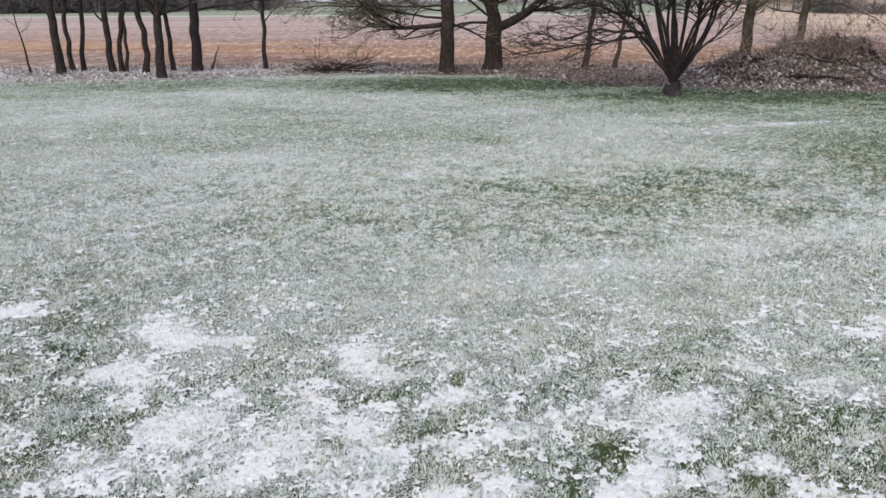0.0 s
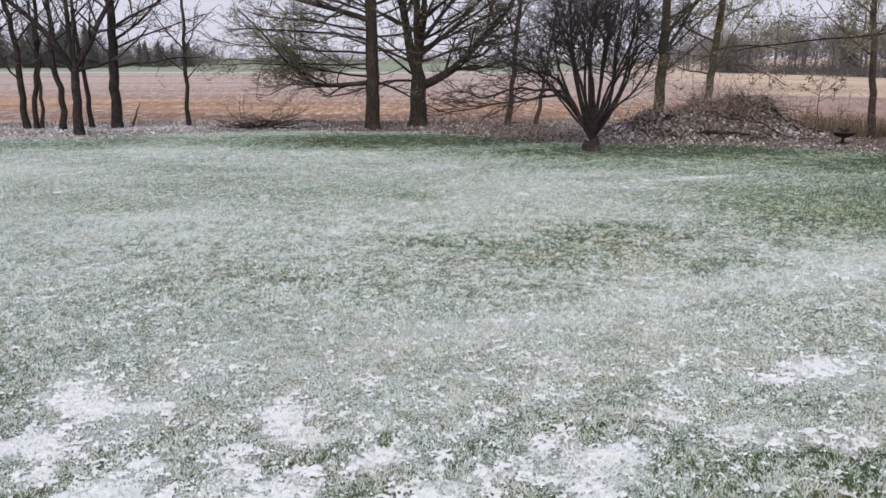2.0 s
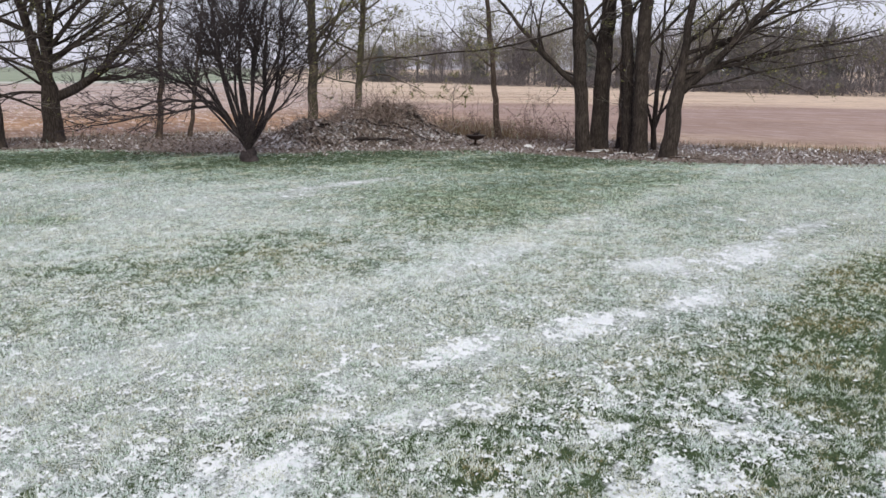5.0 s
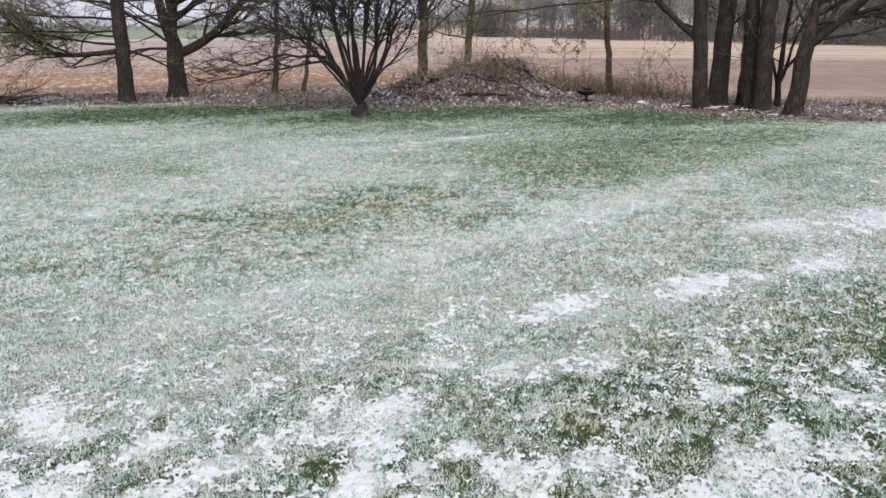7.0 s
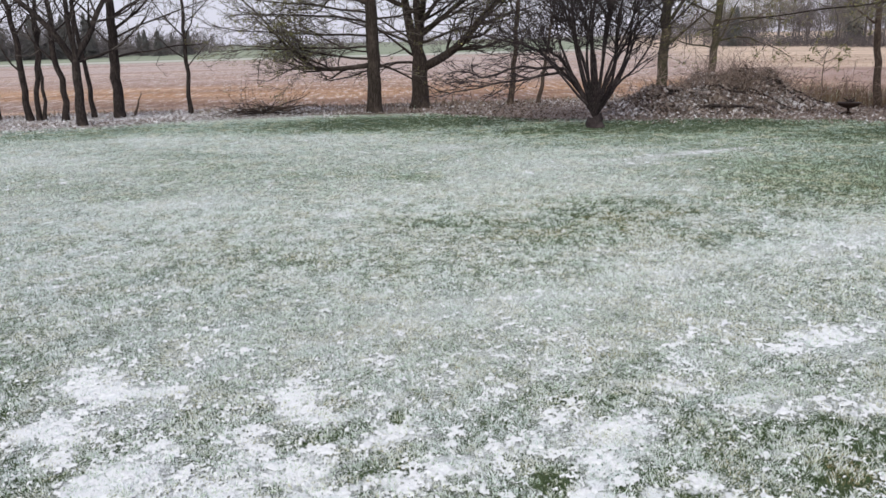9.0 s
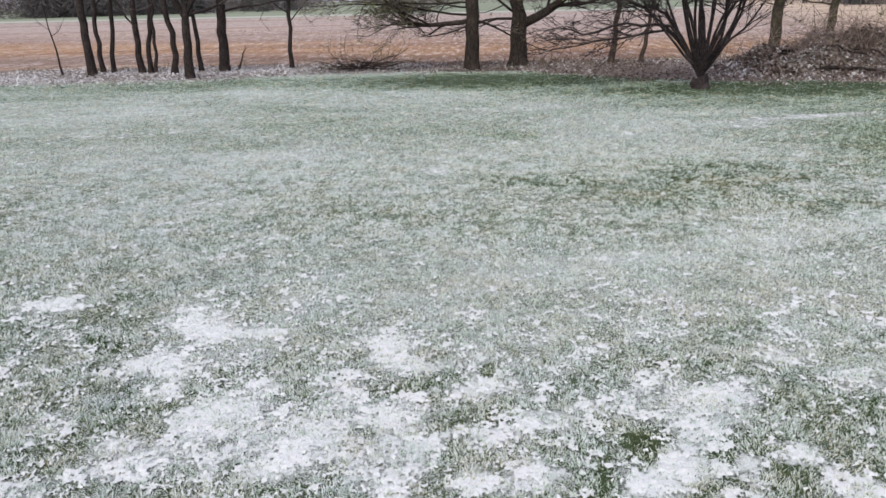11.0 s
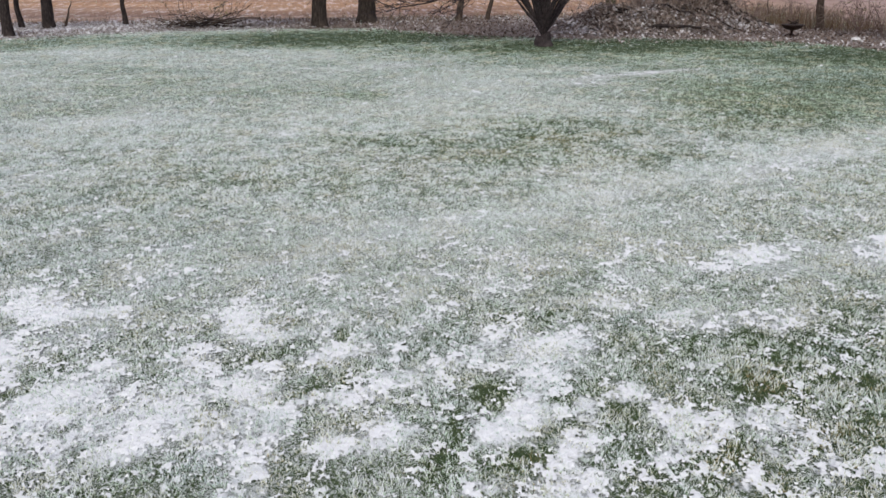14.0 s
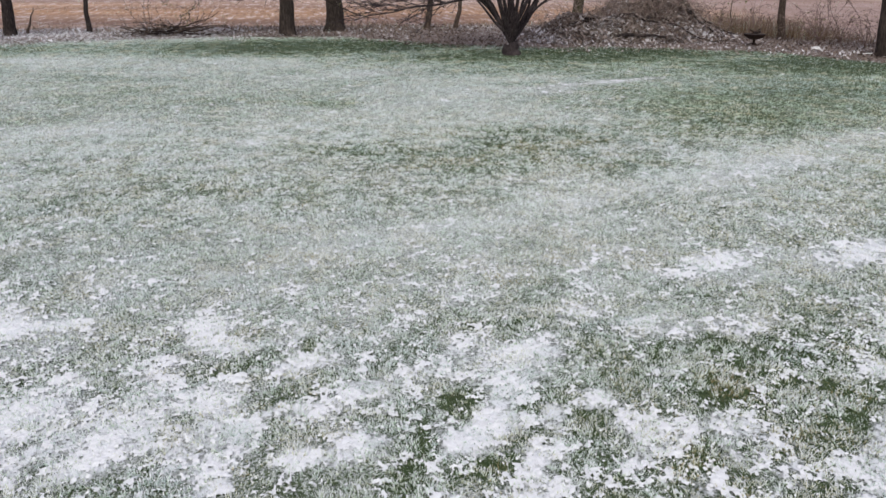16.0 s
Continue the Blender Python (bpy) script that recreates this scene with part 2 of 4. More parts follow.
def make_ground_material():
    m, nd, ln, bs = material("ground_cover")
    obj = coords(nd, ln)
    fine = noise_tex(nd, ln, obj, 38, 5, .7)
    mid = noise_tex(nd, ln, obj, 6, 4)
    large = noise_tex(nd, ln, obj, .5, 4)
    # lawn: thatch, soil and moss between the blades
    turf = ramp(nd, ln, fine, [(.3, (.016, .022, .012)), (.5, (.06, .09, .038)), (.68, (.12, .15, .07)), (.85, (.2, .17, .1))])
    turf = mixc(nd, ln, ranged(nd, ln, mid, .45, .7, 0, .5), turf, (.045, .085, .03))
    # litter under the trees: old leaves and soil
    litter = ramp(nd, ln, noise_tex(nd, ln, obj, 14, 5, .75), [(.3, (.06, .046, .039)), (.5, (.17, .128, .107)), (.6, (.30, .25, .222)), (.7, (.56, .53, .53))])
    # field: stubble and soil in long streaks, changing with the distance
    sep = nd.new("ShaderNodeSeparateXYZ")
    ln.new(obj, sep.inputs[0])
    ox, oy = calc(nd, ln, "ADD", sep.outputs[0], 6.0), calc(nd, ln, "ADD", sep.outputs[1], 12.0)
    rr = calc(nd, ln, "SQRT", calc(nd, ln, "ADD", calc(nd, ln, "MULTIPLY", ox, ox), calc(nd, ln, "MULTIPLY", oy, oy)))
    aa = calc(nd, ln, "MULTIPLY", calc(nd, ln, "ARCTAN2", ox, oy), 50.0)
    rowv = nd.new("ShaderNodeCombineXYZ")
    ln.new(aa, rowv.inputs[0])
    ln.new(rr, rowv.inputs[1])

    def rows_of(sx, sy, detail, rough):
        mp = nd.new("ShaderNodeMapping")
        mp.inputs["Scale"].default_value = (sx, sy, 1)
        ln.new(rowv.outputs[0], mp.inputs[0])
        return noise_tex(nd, ln, mp.outputs[0], 1.0, detail, rough)

    streak, streak2, streak3 = rows_of(.03, .17, 4, .65), rows_of(.16, .9, 4, .7), rows_of(.05, .36, 5, .7)
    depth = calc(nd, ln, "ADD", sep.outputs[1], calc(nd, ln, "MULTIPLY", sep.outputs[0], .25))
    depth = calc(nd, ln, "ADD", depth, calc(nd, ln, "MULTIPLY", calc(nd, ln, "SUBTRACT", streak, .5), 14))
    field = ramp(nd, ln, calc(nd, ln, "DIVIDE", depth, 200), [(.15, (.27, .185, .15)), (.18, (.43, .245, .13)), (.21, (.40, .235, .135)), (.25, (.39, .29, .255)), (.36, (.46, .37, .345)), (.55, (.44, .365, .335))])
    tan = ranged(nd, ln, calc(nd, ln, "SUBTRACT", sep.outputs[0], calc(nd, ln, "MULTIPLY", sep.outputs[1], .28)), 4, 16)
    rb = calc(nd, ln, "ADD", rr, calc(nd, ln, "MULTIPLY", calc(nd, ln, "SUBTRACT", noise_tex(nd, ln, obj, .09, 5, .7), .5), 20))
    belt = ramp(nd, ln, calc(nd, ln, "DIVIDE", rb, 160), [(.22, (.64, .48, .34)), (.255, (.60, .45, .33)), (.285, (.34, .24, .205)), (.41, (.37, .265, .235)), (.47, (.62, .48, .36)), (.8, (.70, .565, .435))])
    belt = mixc(nd, ln, ranged(nd, ln, noise_tex(nd, ln, obj, .5, 5, .75), .5, .62, 0, .5), belt, (.40, .29, .25))
    field = mixc(nd, ln, calc(nd, ln, "MULTIPLY", tan, ranged(nd, ln, sep.outputs[0], 12, 19, .5, 1)), field, belt)
    fleck = noise_tex(nd, ln, coords(nd, ln, (3.2, .5, 1)), 1.0, 5, .8)
    field = mixc(nd, ln, ranged(nd, ln, streak, .46, .62, 0, .5), field, (.22, .135, .10))
    field = mixc(nd, ln, calc(nd, ln, "MULTIPLY", ranged(nd, ln, streak3, .5, .66, 0, .65), ranged(nd, ln, tan, 0, 1, 1, .35)), field, (.62, .43, .30))
    field = mixc(nd, ln, ranged(nd, ln, streak2, .52, .68, 0, .32), field, (.18, .12, .095))
    field = mixc(nd, ln, calc(nd, ln, "MULTIPLY", ranged(nd, ln, fleck, .52, .60, 0, .62), ranged(nd, ln, tan, 0, 1, 1, .35)), field, (.74, .65, .63))
    field = mixc(nd, ln, ranged(nd, ln, fleck, .47, .40, 0, .6), field, (.24, .16, .13))
    far_green = mixc(nd, ln, ranged(nd, ln, streak, .4, .6), (.22, .26, .18), (.33, .36, .27))
    left = ranged(nd, ln, calc(nd, ln, "SUBTRACT", calc(nd, ln, "MULTIPLY", sep.outputs[1], .32), sep.outputs[0]), 0, 8)
    beyond = calc(nd, ln, "MULTIPLY", ranged(nd, ln, sep.outputs[1], 126, 132), left)
    field = mixc(nd, ln, beyond, field, far_green)
    track = calc(nd, ln, "MULTIPLY", calc(nd, ln, "SUBTRACT", ranged(nd, ln, sep.outputs[1], 131, 134), ranged(nd, ln, sep.outputs[1], 146, 149)), left)
    field = mixc(nd, ln, calc(nd, ln, "MULTIPLY", track, .7), field, (.6, .58, .54))
    col = mixc(nd, ln, attr(nd, "litter"), turf, litter)
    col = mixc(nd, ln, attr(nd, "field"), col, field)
    # snow: closed patches with ragged rims, and a dusting
    rag = calc(nd, ln, "ADD", calc(nd, ln, "MULTIPLY", fine, .55), calc(nd, ln, "MULTIPLY", noise_tex(nd, ln, obj, 14, 4), .45))
    patch = ranged(nd, ln, calc(nd, ln, "ADD", attr(nd, "pack"), calc(nd, ln, "MULTIPLY", calc(nd, ln, "SUBTRACT", rag, .5), 1.9)), .62, .85)
    dust = ranged(nd, ln, calc(nd, ln, "ADD", attr(nd, "dust"), calc(nd, ln, "MULTIPLY", calc(nd, ln, "SUBTRACT", noise_tex(nd, ln, obj, 75, 4, .8), .5), 3.0)), .70, .9, 0, .66)
    white = calc(nd, ln, "MAXIMUM", patch, dust)
    col = mixc(nd, ln, white, col, SNOW)
    ln.new(col, bs.inputs["Base Color"])
    bs.inputs["Roughness"].default_value = .9
    bs.inputs["Specular IOR Level"].default_value = .2
    bump(nd, ln, bs, calc(nd, ln, "ADD", fine, calc(nd, ln, "MULTIPLY", patch, .5)), .8, .02)
    return m


def make_blade_material(name, low, high, dry):
    m, nd, ln, bs = material(name)
    tone = attr(nd, "tone")
    col = ramp(nd, ln, tone, [(0, low), (.5, high), (.72, high), (.92, dry)])
    grit = noise_tex(nd, ln, coords(nd, ln), 160, 2)
    fv = calc(nd, ln, "ADD", attr(nd, "frost"), calc(nd, ln, "MULTIPLY", calc(nd, ln, "SUBTRACT", grit, .5), .6))
    fr, fr2 = ranged(nd, ln, fv, .28, .43), ranged(nd, ln, fv, .49, .71)
    # thin snow lets the warm and cool tints of the turf through
    warm = calc(nd, ln, "MAXIMUM", ranged(nd, ln, noise_tex(nd, ln, coords(nd, ln), 2.3, 4, .65), .46, .64, 0, .9), ranged(nd, ln, tone, .55, .9, 0, .85))
    cool = calc(nd, ln, "MAXIMUM", ranged(nd, ln, noise_tex(nd, ln, coords(nd, ln), .33, 3), .5, .66, 0, .8), ranged(nd, ln, tone, .32, .05, 0, .9))
    veil = mixc(nd, ln, warm, mixc(nd, ln, cool, FROSTED, (.475, .60, .565)), (.65, .635, .465))
    ln.new(mixc(nd, ln, fr2, mixc(nd, ln, fr, col, veil), SNOW), bs.inputs["Base Color"])
    bs.inputs["Roughness"].default_value = .7
    bs.inputs["Specular IOR Level"].default_value = .25
    return m


def make_bark(name, dark, light, moss=0.0, scale=1.0):
    m, nd, ln, bs = material(name)
    v = coords(nd, ln, (1, 1, .22))
    ridge = noise_tex(nd, ln, v, 26 * scale, 5, .7)
    blot = noise_tex(nd, ln, coords(nd, ln), 2.2, 4)
    col = ramp(nd, ln, ridge, [(.3, tuple(c * .35 for c in dark)), (.5, dark), (.68, light)])
    col = mixc(nd, ln, ranged(nd, ln, blot, .5, .7, 0, .55), col, tuple(c * 1.25 for c in light))
    if moss:
        col = mixc(nd, ln, ranged(nd, ln, blot, .35, .6, moss, 0), col, (.10, .115, .045))
    ln.new(col, bs.inputs["Base Color"])
    bs.inputs["Roughness"].default_value = .92
    bs.inputs["Specular IOR Level"].default_value = .15
    bump(nd, ln, bs, ridge, .9, .03)
    return m


def make_plain(name, stops, scale, rough=.85, metal=0.0, relief=.3):
    m, nd, ln, bs = material(name)
    n = noise_tex(nd, ln, coords(nd, ln), scale, 5, .65)
    ln.new(ramp(nd, ln, n, stops), bs.inputs["Base Color"])
    bs.inputs["Roughness"].default_value, bs.inputs["Metallic"].default_value = rough, metal
    bump(nd, ln, bs, n, relief, .01)
    return m


def make_toned(name, stops, rough=.85):
    # colour by the tone written on each small piece
    m, nd, ln, bs = material(name)
    col = ramp(nd, ln, attr(nd, "tone"), stops)
    grit = noise_tex(nd, ln, coords(nd, ln), 60, 2)
    col = mixc(nd, ln, ranged(nd, ln, grit, .3, .7, 0, .35), col, (.05, .04, .035))
    ln.new(col, bs.inputs["Base Color"])
    bs.inputs["Roughness"].default_value = rough
    bs.inputs["Specular IOR Level"].default_value = .2
    return m


GROUND = make_ground_material()
GRASS = make_blade_material("grass_blades", (.027, .045, .024), (.088, .120, .062), (.32, .26, .13))
DRYGRASS = make_blade_material("dry_grass_blades", (.09, .055, .035), (.22, .15, .095), (.36, .28, .2))
SNOWMAT = make_plain("snow", [(.3, (.75, .765, .785)), (.7, (.835, .85, .86))], 60, .7, 0, .5)
BARK_OAK = make_bark("bark_grey_brown", (.039, .031, .027), (.086, .067, .058))
BARK_MOSS = make_bark("bark_mossy", (.062, .05, .04), (.135, .11, .085), .28)
BARK_DARK = make_bark("bark_dark", (.034, .027, .026), (.078, .062, .057))
BARK_WARM = make_bark("bark_warm_brown", (.075, .055, .045), (.15, .115, .095))
BARK_BUSH = make_bark("bark_plum_brown", (.038, .030, .032), (.10, .082, .082), 0, 1.6)
TWIG = make_plain("twig_bark", [(.3, (.062, .050, .046)), (.7, (.135, .112, .100))], 9, .9)
TWIG_RED = make_plain("twig_bark_reddish", [(.3, (.075, .05, .045)), (.7, (.16, .115, .10))], 9, .9)
TWIG_ROSE = make_plain("bramble_bark", [(.3, (.13, .085, .075)), (.7, (.27, .19, .165))], 9, .9)
BUD = make_toned("spring_buds", [(0, (.13, .125, .055)), (.6, (.23, .23, .09)), (1, (.36, .34, .15))])
LEAF = make_toned("fallen_leaves", [(0, (.08, .055, .045)), (.35, (.19, .14, .115)), (.6, (.33, .27, .24)), (.78, (.55, .51, .51)), (1, (.82, .81, .84))])
CANE = make_toned("bramble_canes", [(0, (.16, .115, .10)), (.6, (.34, .255, .22)), (1, (.52, .43, .38))])
IRON = make_plain("rusted_iron", [(.3, (.018, .014, .013)), (.7, (.06, .036, .026))], 25, .75, .6)
STONE = make_plain("pale_stone", [(.3, (.5, .48, .47)), (.7, (.8, .79, .8))], 12, .9)
# distant air haze is mixed into these two colours: paler and greyer
FARWOOD_HAZED = make_toned("far_woods", [(0, (.10, .09, .095)), (.45, (.20, .178, .184)), (.75, (.27, .235, .23)), (1, (.28, .27, .18))])
FARFIR_HAZED = make_toned("far_conifers", [(0, (.105, .106, .108)), (1, (.165, .168, .163))])


# ---- mesh helpers ----
def array_mesh(name, verts, faces, mat, smooth=False, **attributes):
    verts, faces = np.asarray(verts, np.float32), np.asarray(faces, np.int32)
    me = bpy.data.meshes.new(name)
    k = faces.shape[1]
    me.vertices.add(len(verts))
    me.vertices.foreach_set("co", verts.ravel())
    me.loops.add(faces.size)
    me.loops.foreach_set("vertex_index", faces.ravel())
    me.polygons.add(len(faces))
    me.polygons.foreach_set("loop_start", np.arange(0, faces.size, k, dtype=np.int32))
    me.polygons.foreach_set("use_smooth", np.full(len(faces), smooth))
    me.materials.append(mat)
    for key, values in attributes.items():
        a = me.attributes.new(key, "FLOAT", "POINT")
        a.data.foreach_set("value", np.asarray(values, np.float32).ravel())
    me.update(calc_edges=True)
    return me


def part(name, bm, mat, parent, label=""):
    # one mesh object under a thing or a part; bm is a bmesh or a ready mesh
    me = bm
    if isinstance(bm, bmesh.types.BMesh):
        me = bpy.data.meshes.new(name)
        bm.to_mesh(me)
        bm.free()
        me.materials.append(mat)
        for p in me.polygons:
            p.use_smooth = True
    ob = new(name, me)
    ob.parent = parent
    return tagged(ob, label)


def thing(name, x, y, z, label, category, group="", turn=0.0):
    ob = new(name)
    ob.empty_display_size = .3
    ob.matrix_world = pose(x, y, z, 0, 0, turn)
    return tagged(ob, label, category, group)


class Tubes:
    # tapered round rods gathered into one mesh
    def __init__(self):
        self.v, self.f, self.n = [], [], 0

    def add(self, pts, rad, sides, rough=0.0, rng=None):
        k = len(pts)
        tan = np.gradient(pts, axis=0)
        tan /= np.linalg.norm(tan, axis=1)[:, None] + 1e-9
        ref = np.array([.31, .95, .05]) if abs(tan[0, 2]) > .7 else np.array([.05, .1, 1.0])
        u = np.cross(tan, ref)
        u /= np.linalg.norm(u, axis=1)[:, None] + 1e-9
        w = np.cross(tan, u)
        a = np.arange(sides) * (2 * np.pi / sides)
        r = np.asarray(rad)[:, None] * np.ones(sides)
        if rough:
            r = r * (1 + rough * (rng.random((k, sides)) - .5) + rough * 1.2 * (rng.random(sides) - .5))
        ring = pts[:, None] + r[..., None] * (np.cos(a)[None, :, None] * u[:, None] + np.sin(a)[None, :, None] * w[:, None])
        self.v.append(ring.reshape(-1, 3))
        i = np.arange(k - 1)[:, None] * sides + np.arange(sides)
        j = np.arange(k - 1)[:, None] * sides + (np.arange(sides) + 1) % sides
        self.f.append(np.stack([i, j, j + sides, i + sides], -1).reshape(-1, 4) + self.n)
        self.n += k * sides

    def mesh(self, name, mat, **kw):
        return array_mesh(name, np.concatenate(self.v), np.concatenate(self.f), mat, True, **kw)


def run(rng, p, d, length, seg, wander, rise, kink=0.0):
    # a wandering line of points
    k = max(3, int(length / seg))
    s = np.linspace(0, 1, k + 1)[1:, None]
    ways = d + np.cumsum(rng.normal(0, wander / np.sqrt(k), (k, 3)), axis=0) + np.array([0, 0, 1.0]) * rise * (step01(kink - .08, kink + .08, s) if kink else s)
    ways /= np.linalg.norm(ways, axis=1)[:, None]
    pts = np.vstack([p, p + np.cumsum(ways * (length / k), axis=0)])
    return pts, ways


def sides_of(r):
    return 10 if r > .1 else 7 if r > .045 else 5 if r > .02 else 4 if r > .011 else 3


def aside(rng, d, angle, flat=0.0):
    # a way off d by an angle; flat presses it towards the level
    q = rng.normal(0, 1, 3)
    q[2] *= 1 - flat
    q -= d * (q @ d)
    q /= np.linalg.norm(q) + 1e-9
    return d * math.cos(angle) + q * math.sin(angle)


def branch_out(rng, wood, twigs, tips, p, d, length, r, level, o):
    pts, ways = run(rng, p, d, length, o["seg"] * (1 if level < 2 else .8), o["wander"] * (.6 if level == 0 else 1), o["rise"] if level == 0 else min(max(o["rise"], o["sag"]), .4), o["kink"] if level == 0 else 0.0)
    k = len(pts)
    rad = r * (1 - np.linspace(0, 1, k) * .8) + .0025
    (wood if r > .018 or level == 0 else twigs).add(pts, rad, sides_of(r))
    tips.append(pts[-1])
    if level >= o["levels"]:
        tips.append(pts[k // 2])
        return
    count = max(2, int(length * o["dense"][min(level, len(o["dense"]) - 1)] * (.8 + .4 * rng.random())))
    for t in np.sort(rng.uniform(o["clear"] if level == 0 else .2, 1.0, count)):
        i = min(int(t * (k - 1)), k - 2)
        at = pts[i] + (pts[i + 1] - pts[i]) * (t * (k - 1) - i)
        ll = length * o["ratio"] * (1.15 - .75 * t) * (.6 + .8 * rng.random())
        if ll < .12:
            continue
        rr = max(rad[i] * o["thin"], .0045)
        w = aside(rng, ways[i], radians(rng.uniform(*o["angle"])), o["flat"])
        w[2] = max(w[2], o["down"])
        branch_out(rng, wood, twigs, tips, at, w / np.linalg.norm(w), ll, min(rr, ll * .03 + .004), level + 1, o)


STYLE = dict(seg=.35, wander=.35, rise=.25, levels=3, dense=(2.2, 3.2, 4.5), clear=.15, ratio=.5, angle=(30, 65), flat=.3, thin=.5, kink=0.0, sag=-.15, down=-.35)


def bud_mesh(rng, tips, size, count):
    tips = np.array(tips)
    at = tips[rng.integers(0, len(tips), count)] + rng.normal(0, size * 1.6, (count, 3))
    tri = rng.normal(0, size, (count, 3, 3)) + at[:, None]
    return array_mesh("bud_haze", tri.reshape(-1, 3), np.arange(count * 3).reshape(-1, 3), BUD, False, tone=np.repeat(rng.random(count), 3))


def tree(name, label, x, y, height, radius, limbs=(), lean=(0, 0), bark=None, twig=None, seed=1, auto=0, low=2.0, style=None, bend=.06, flare=1.35, buds=0, bud_size=.018, group="", top=1.0, auto_len=.22, category="tree", fork=None, taper=.82):
    """limbs: height, azimuth (0: across to the viewer's right, 180: left, 90: away), rise in degrees, length, radius, upward turn."""
    rng = np.random.default_rng(seed)
    z0 = float(height_at(np.array([x]), np.array([y]))[0])
    root = thing(name, x, y, z0, label, category, group)
    o = dict(STYLE, **(style or {}))
    bearing = math.degrees(math.atan2(x, y))
    k = max(8, int(height / .35))
    s = np.linspace(0, 1, k)
    sway = np.cumsum(rng.normal(0, bend * .28 / np.sqrt(k), (k, 2)), axis=0)
    ca, sa = math.cos(radians(-bearing)), math.sin(radians(-bearing))
    kink = rng.normal(0, .014 + .10 * bend, (k, 2)) * np.minimum(1, s * 12)[:, None]
    off = kink + np.stack([lean[0] * s * height, lean[1] * s * height], -1) + sway * height * .5
    pts = np.stack([off[:, 0] * ca - off[:, 1] * sa, off[:, 0] * sa + off[:, 1] * ca, s * height - .12], -1)
    rad = radius * (1 - taper * s ** 1.1) * top + radius * (flare - 1) * np.exp(-s * height / .28)
    if fork:
        rad = rad * (1 - (1 - fork[1]) * step01(fork[0] - .2, fork[0] + .6, pts[:, 2]))
    trunk = Tubes()
    trunk.add(pts, rad, 14 if radius > .12 else 8, .10, rng)
    part("trunk", trunk.mesh("trunk", bark), bark, root)
    tips = []

    def at_height(h):
        q = np.array([np.interp(h, pts[:, 2], pts[:, c]) for c in range(3)])
        return q, float(np.interp(h, pts[:, 2], rad))

    rows = list(limbs)
    for q in range(auto):
        h = low + (height - low) * (q + rng.random()) / auto * .97
        l = max(.5, (height - h) * auto_len + .6) * (.7 + .6 * rng.random())
        rows.append((h, 137.5 * q + rng.uniform(-30, 30), rng.uniform(25, 60), l, min(radius * .3, .008 + l * .010), .25))
    for h, az, el, length, r, rise, *kinks in rows:
        p, rr = at_height(h)
        a, e = radians(az - bearing), radians(el)
        d = np.array([math.cos(a) * math.cos(e), math.sin(a) * math.cos(e), math.sin(e)])
        wood, twigs = Tubes(), Tubes()
        branch_out(rng, wood, twigs, tips, p, d, length, min(r, rr * .95), 0, dict(o, rise=rise, kink=kinks[0] if kinks else 0.0))
        limb = part("limb", wood.mesh("limb", bark), bark, root)
        if twigs.n:
            tagged(part("twig_spray", twigs.mesh("twig_spray", twig), twig, limb), kind="stuff")
    if buds:
        tagged(part("bud_haze", bud_mesh(rng, tips, bud_size, buds), BUD, root, "small yellow-green spring buds"), kind="stuff")
    return root


# ---- ground ----
def graded(lo, fine_lo, fine_hi, hi, step, step2=None, brk=None):
    mid = np.arange(fine_lo, fine_hi, step) if brk is None else np.concatenate([np.arange(fine_lo, brk, step), np.arange(brk, fine_hi, step2)])
    left = fine_lo - np.geomspace(.6, fine_lo - lo, 26)[::-1]
    right = fine_hi + np.geomspace(.6, hi - fine_hi, 40)
    return np.concatenate([left, mid, right])


def build_ground():
    xs = graded(-4000, -17, 24, 4000, .125)
    ys = graded(-4000, -8, 33, 4500, .1, .2, 9.0)
    x, y = np.meshgrid(xs, ys)
    x, y = x.ravel(), y.ravel()
    pack, dust = snow_at(x, y)
    wav = (fbm(x, y, .8, 3, 40) - .5) * 1.3
    lit = step01(-.5, .9, y + wav - lawn_edge(x))
    fld = step01(-.4, 1.0, y + wav - field_edge(x))
    away = step01(60, 120, np.hypot(x, y))
    litdust = .36 + .5 * (fbm(x, y, .5, 3, 41) - .5) + .30 * step01(0, -3, x)
    flddust = .16 + .25 * (fbm(x * .2, y, .3, 3, 42) - .5)
    pack = pack * (1 - lit) + lit * (1 - fld) * .5 * blobs(x, y, [(15.6, 16.4, 1.9, .7, 0, 1), (13.9, 18.4, 1.0, .5, 0, 1), (-3.4, 26.4, 4.0, .7, 0, 1.3), (-8.5, 25.3, 5.0, .9, 0, 1.3)], .7)
    dust = dust * (1 - lit) + lit * (litdust * (1 - fld) + flddust * fld)
    dust = np.clip(dust * (1 - .5 * away) + .12 * step01(6, 12, np.hypot(x, y)) * (1 - lit), 0, 1)
    z = height_at(x, y) * (1 - step01(40, 60, np.hypot(x, y))) + .018 * pack * (fbm(x, y, 9, 3, 43) + .3)
    nx, ny = len(xs), len(ys)
    i = (np.arange(ny - 1)[:, None] * nx + np.arange(nx - 1)).ravel()
    me = array_mesh("ground", np.stack([x, y, z], -1), np.stack([i, i + 1, i + nx + 1, i + nx], -1), GROUND, True, pack=pack, dust=dust, litter=lit, field=fld)
    tagged(new("ground", me), "snow-dusted lawn running into leaf litter and brown stubble field", "ground", kind="structure")


build_ground()


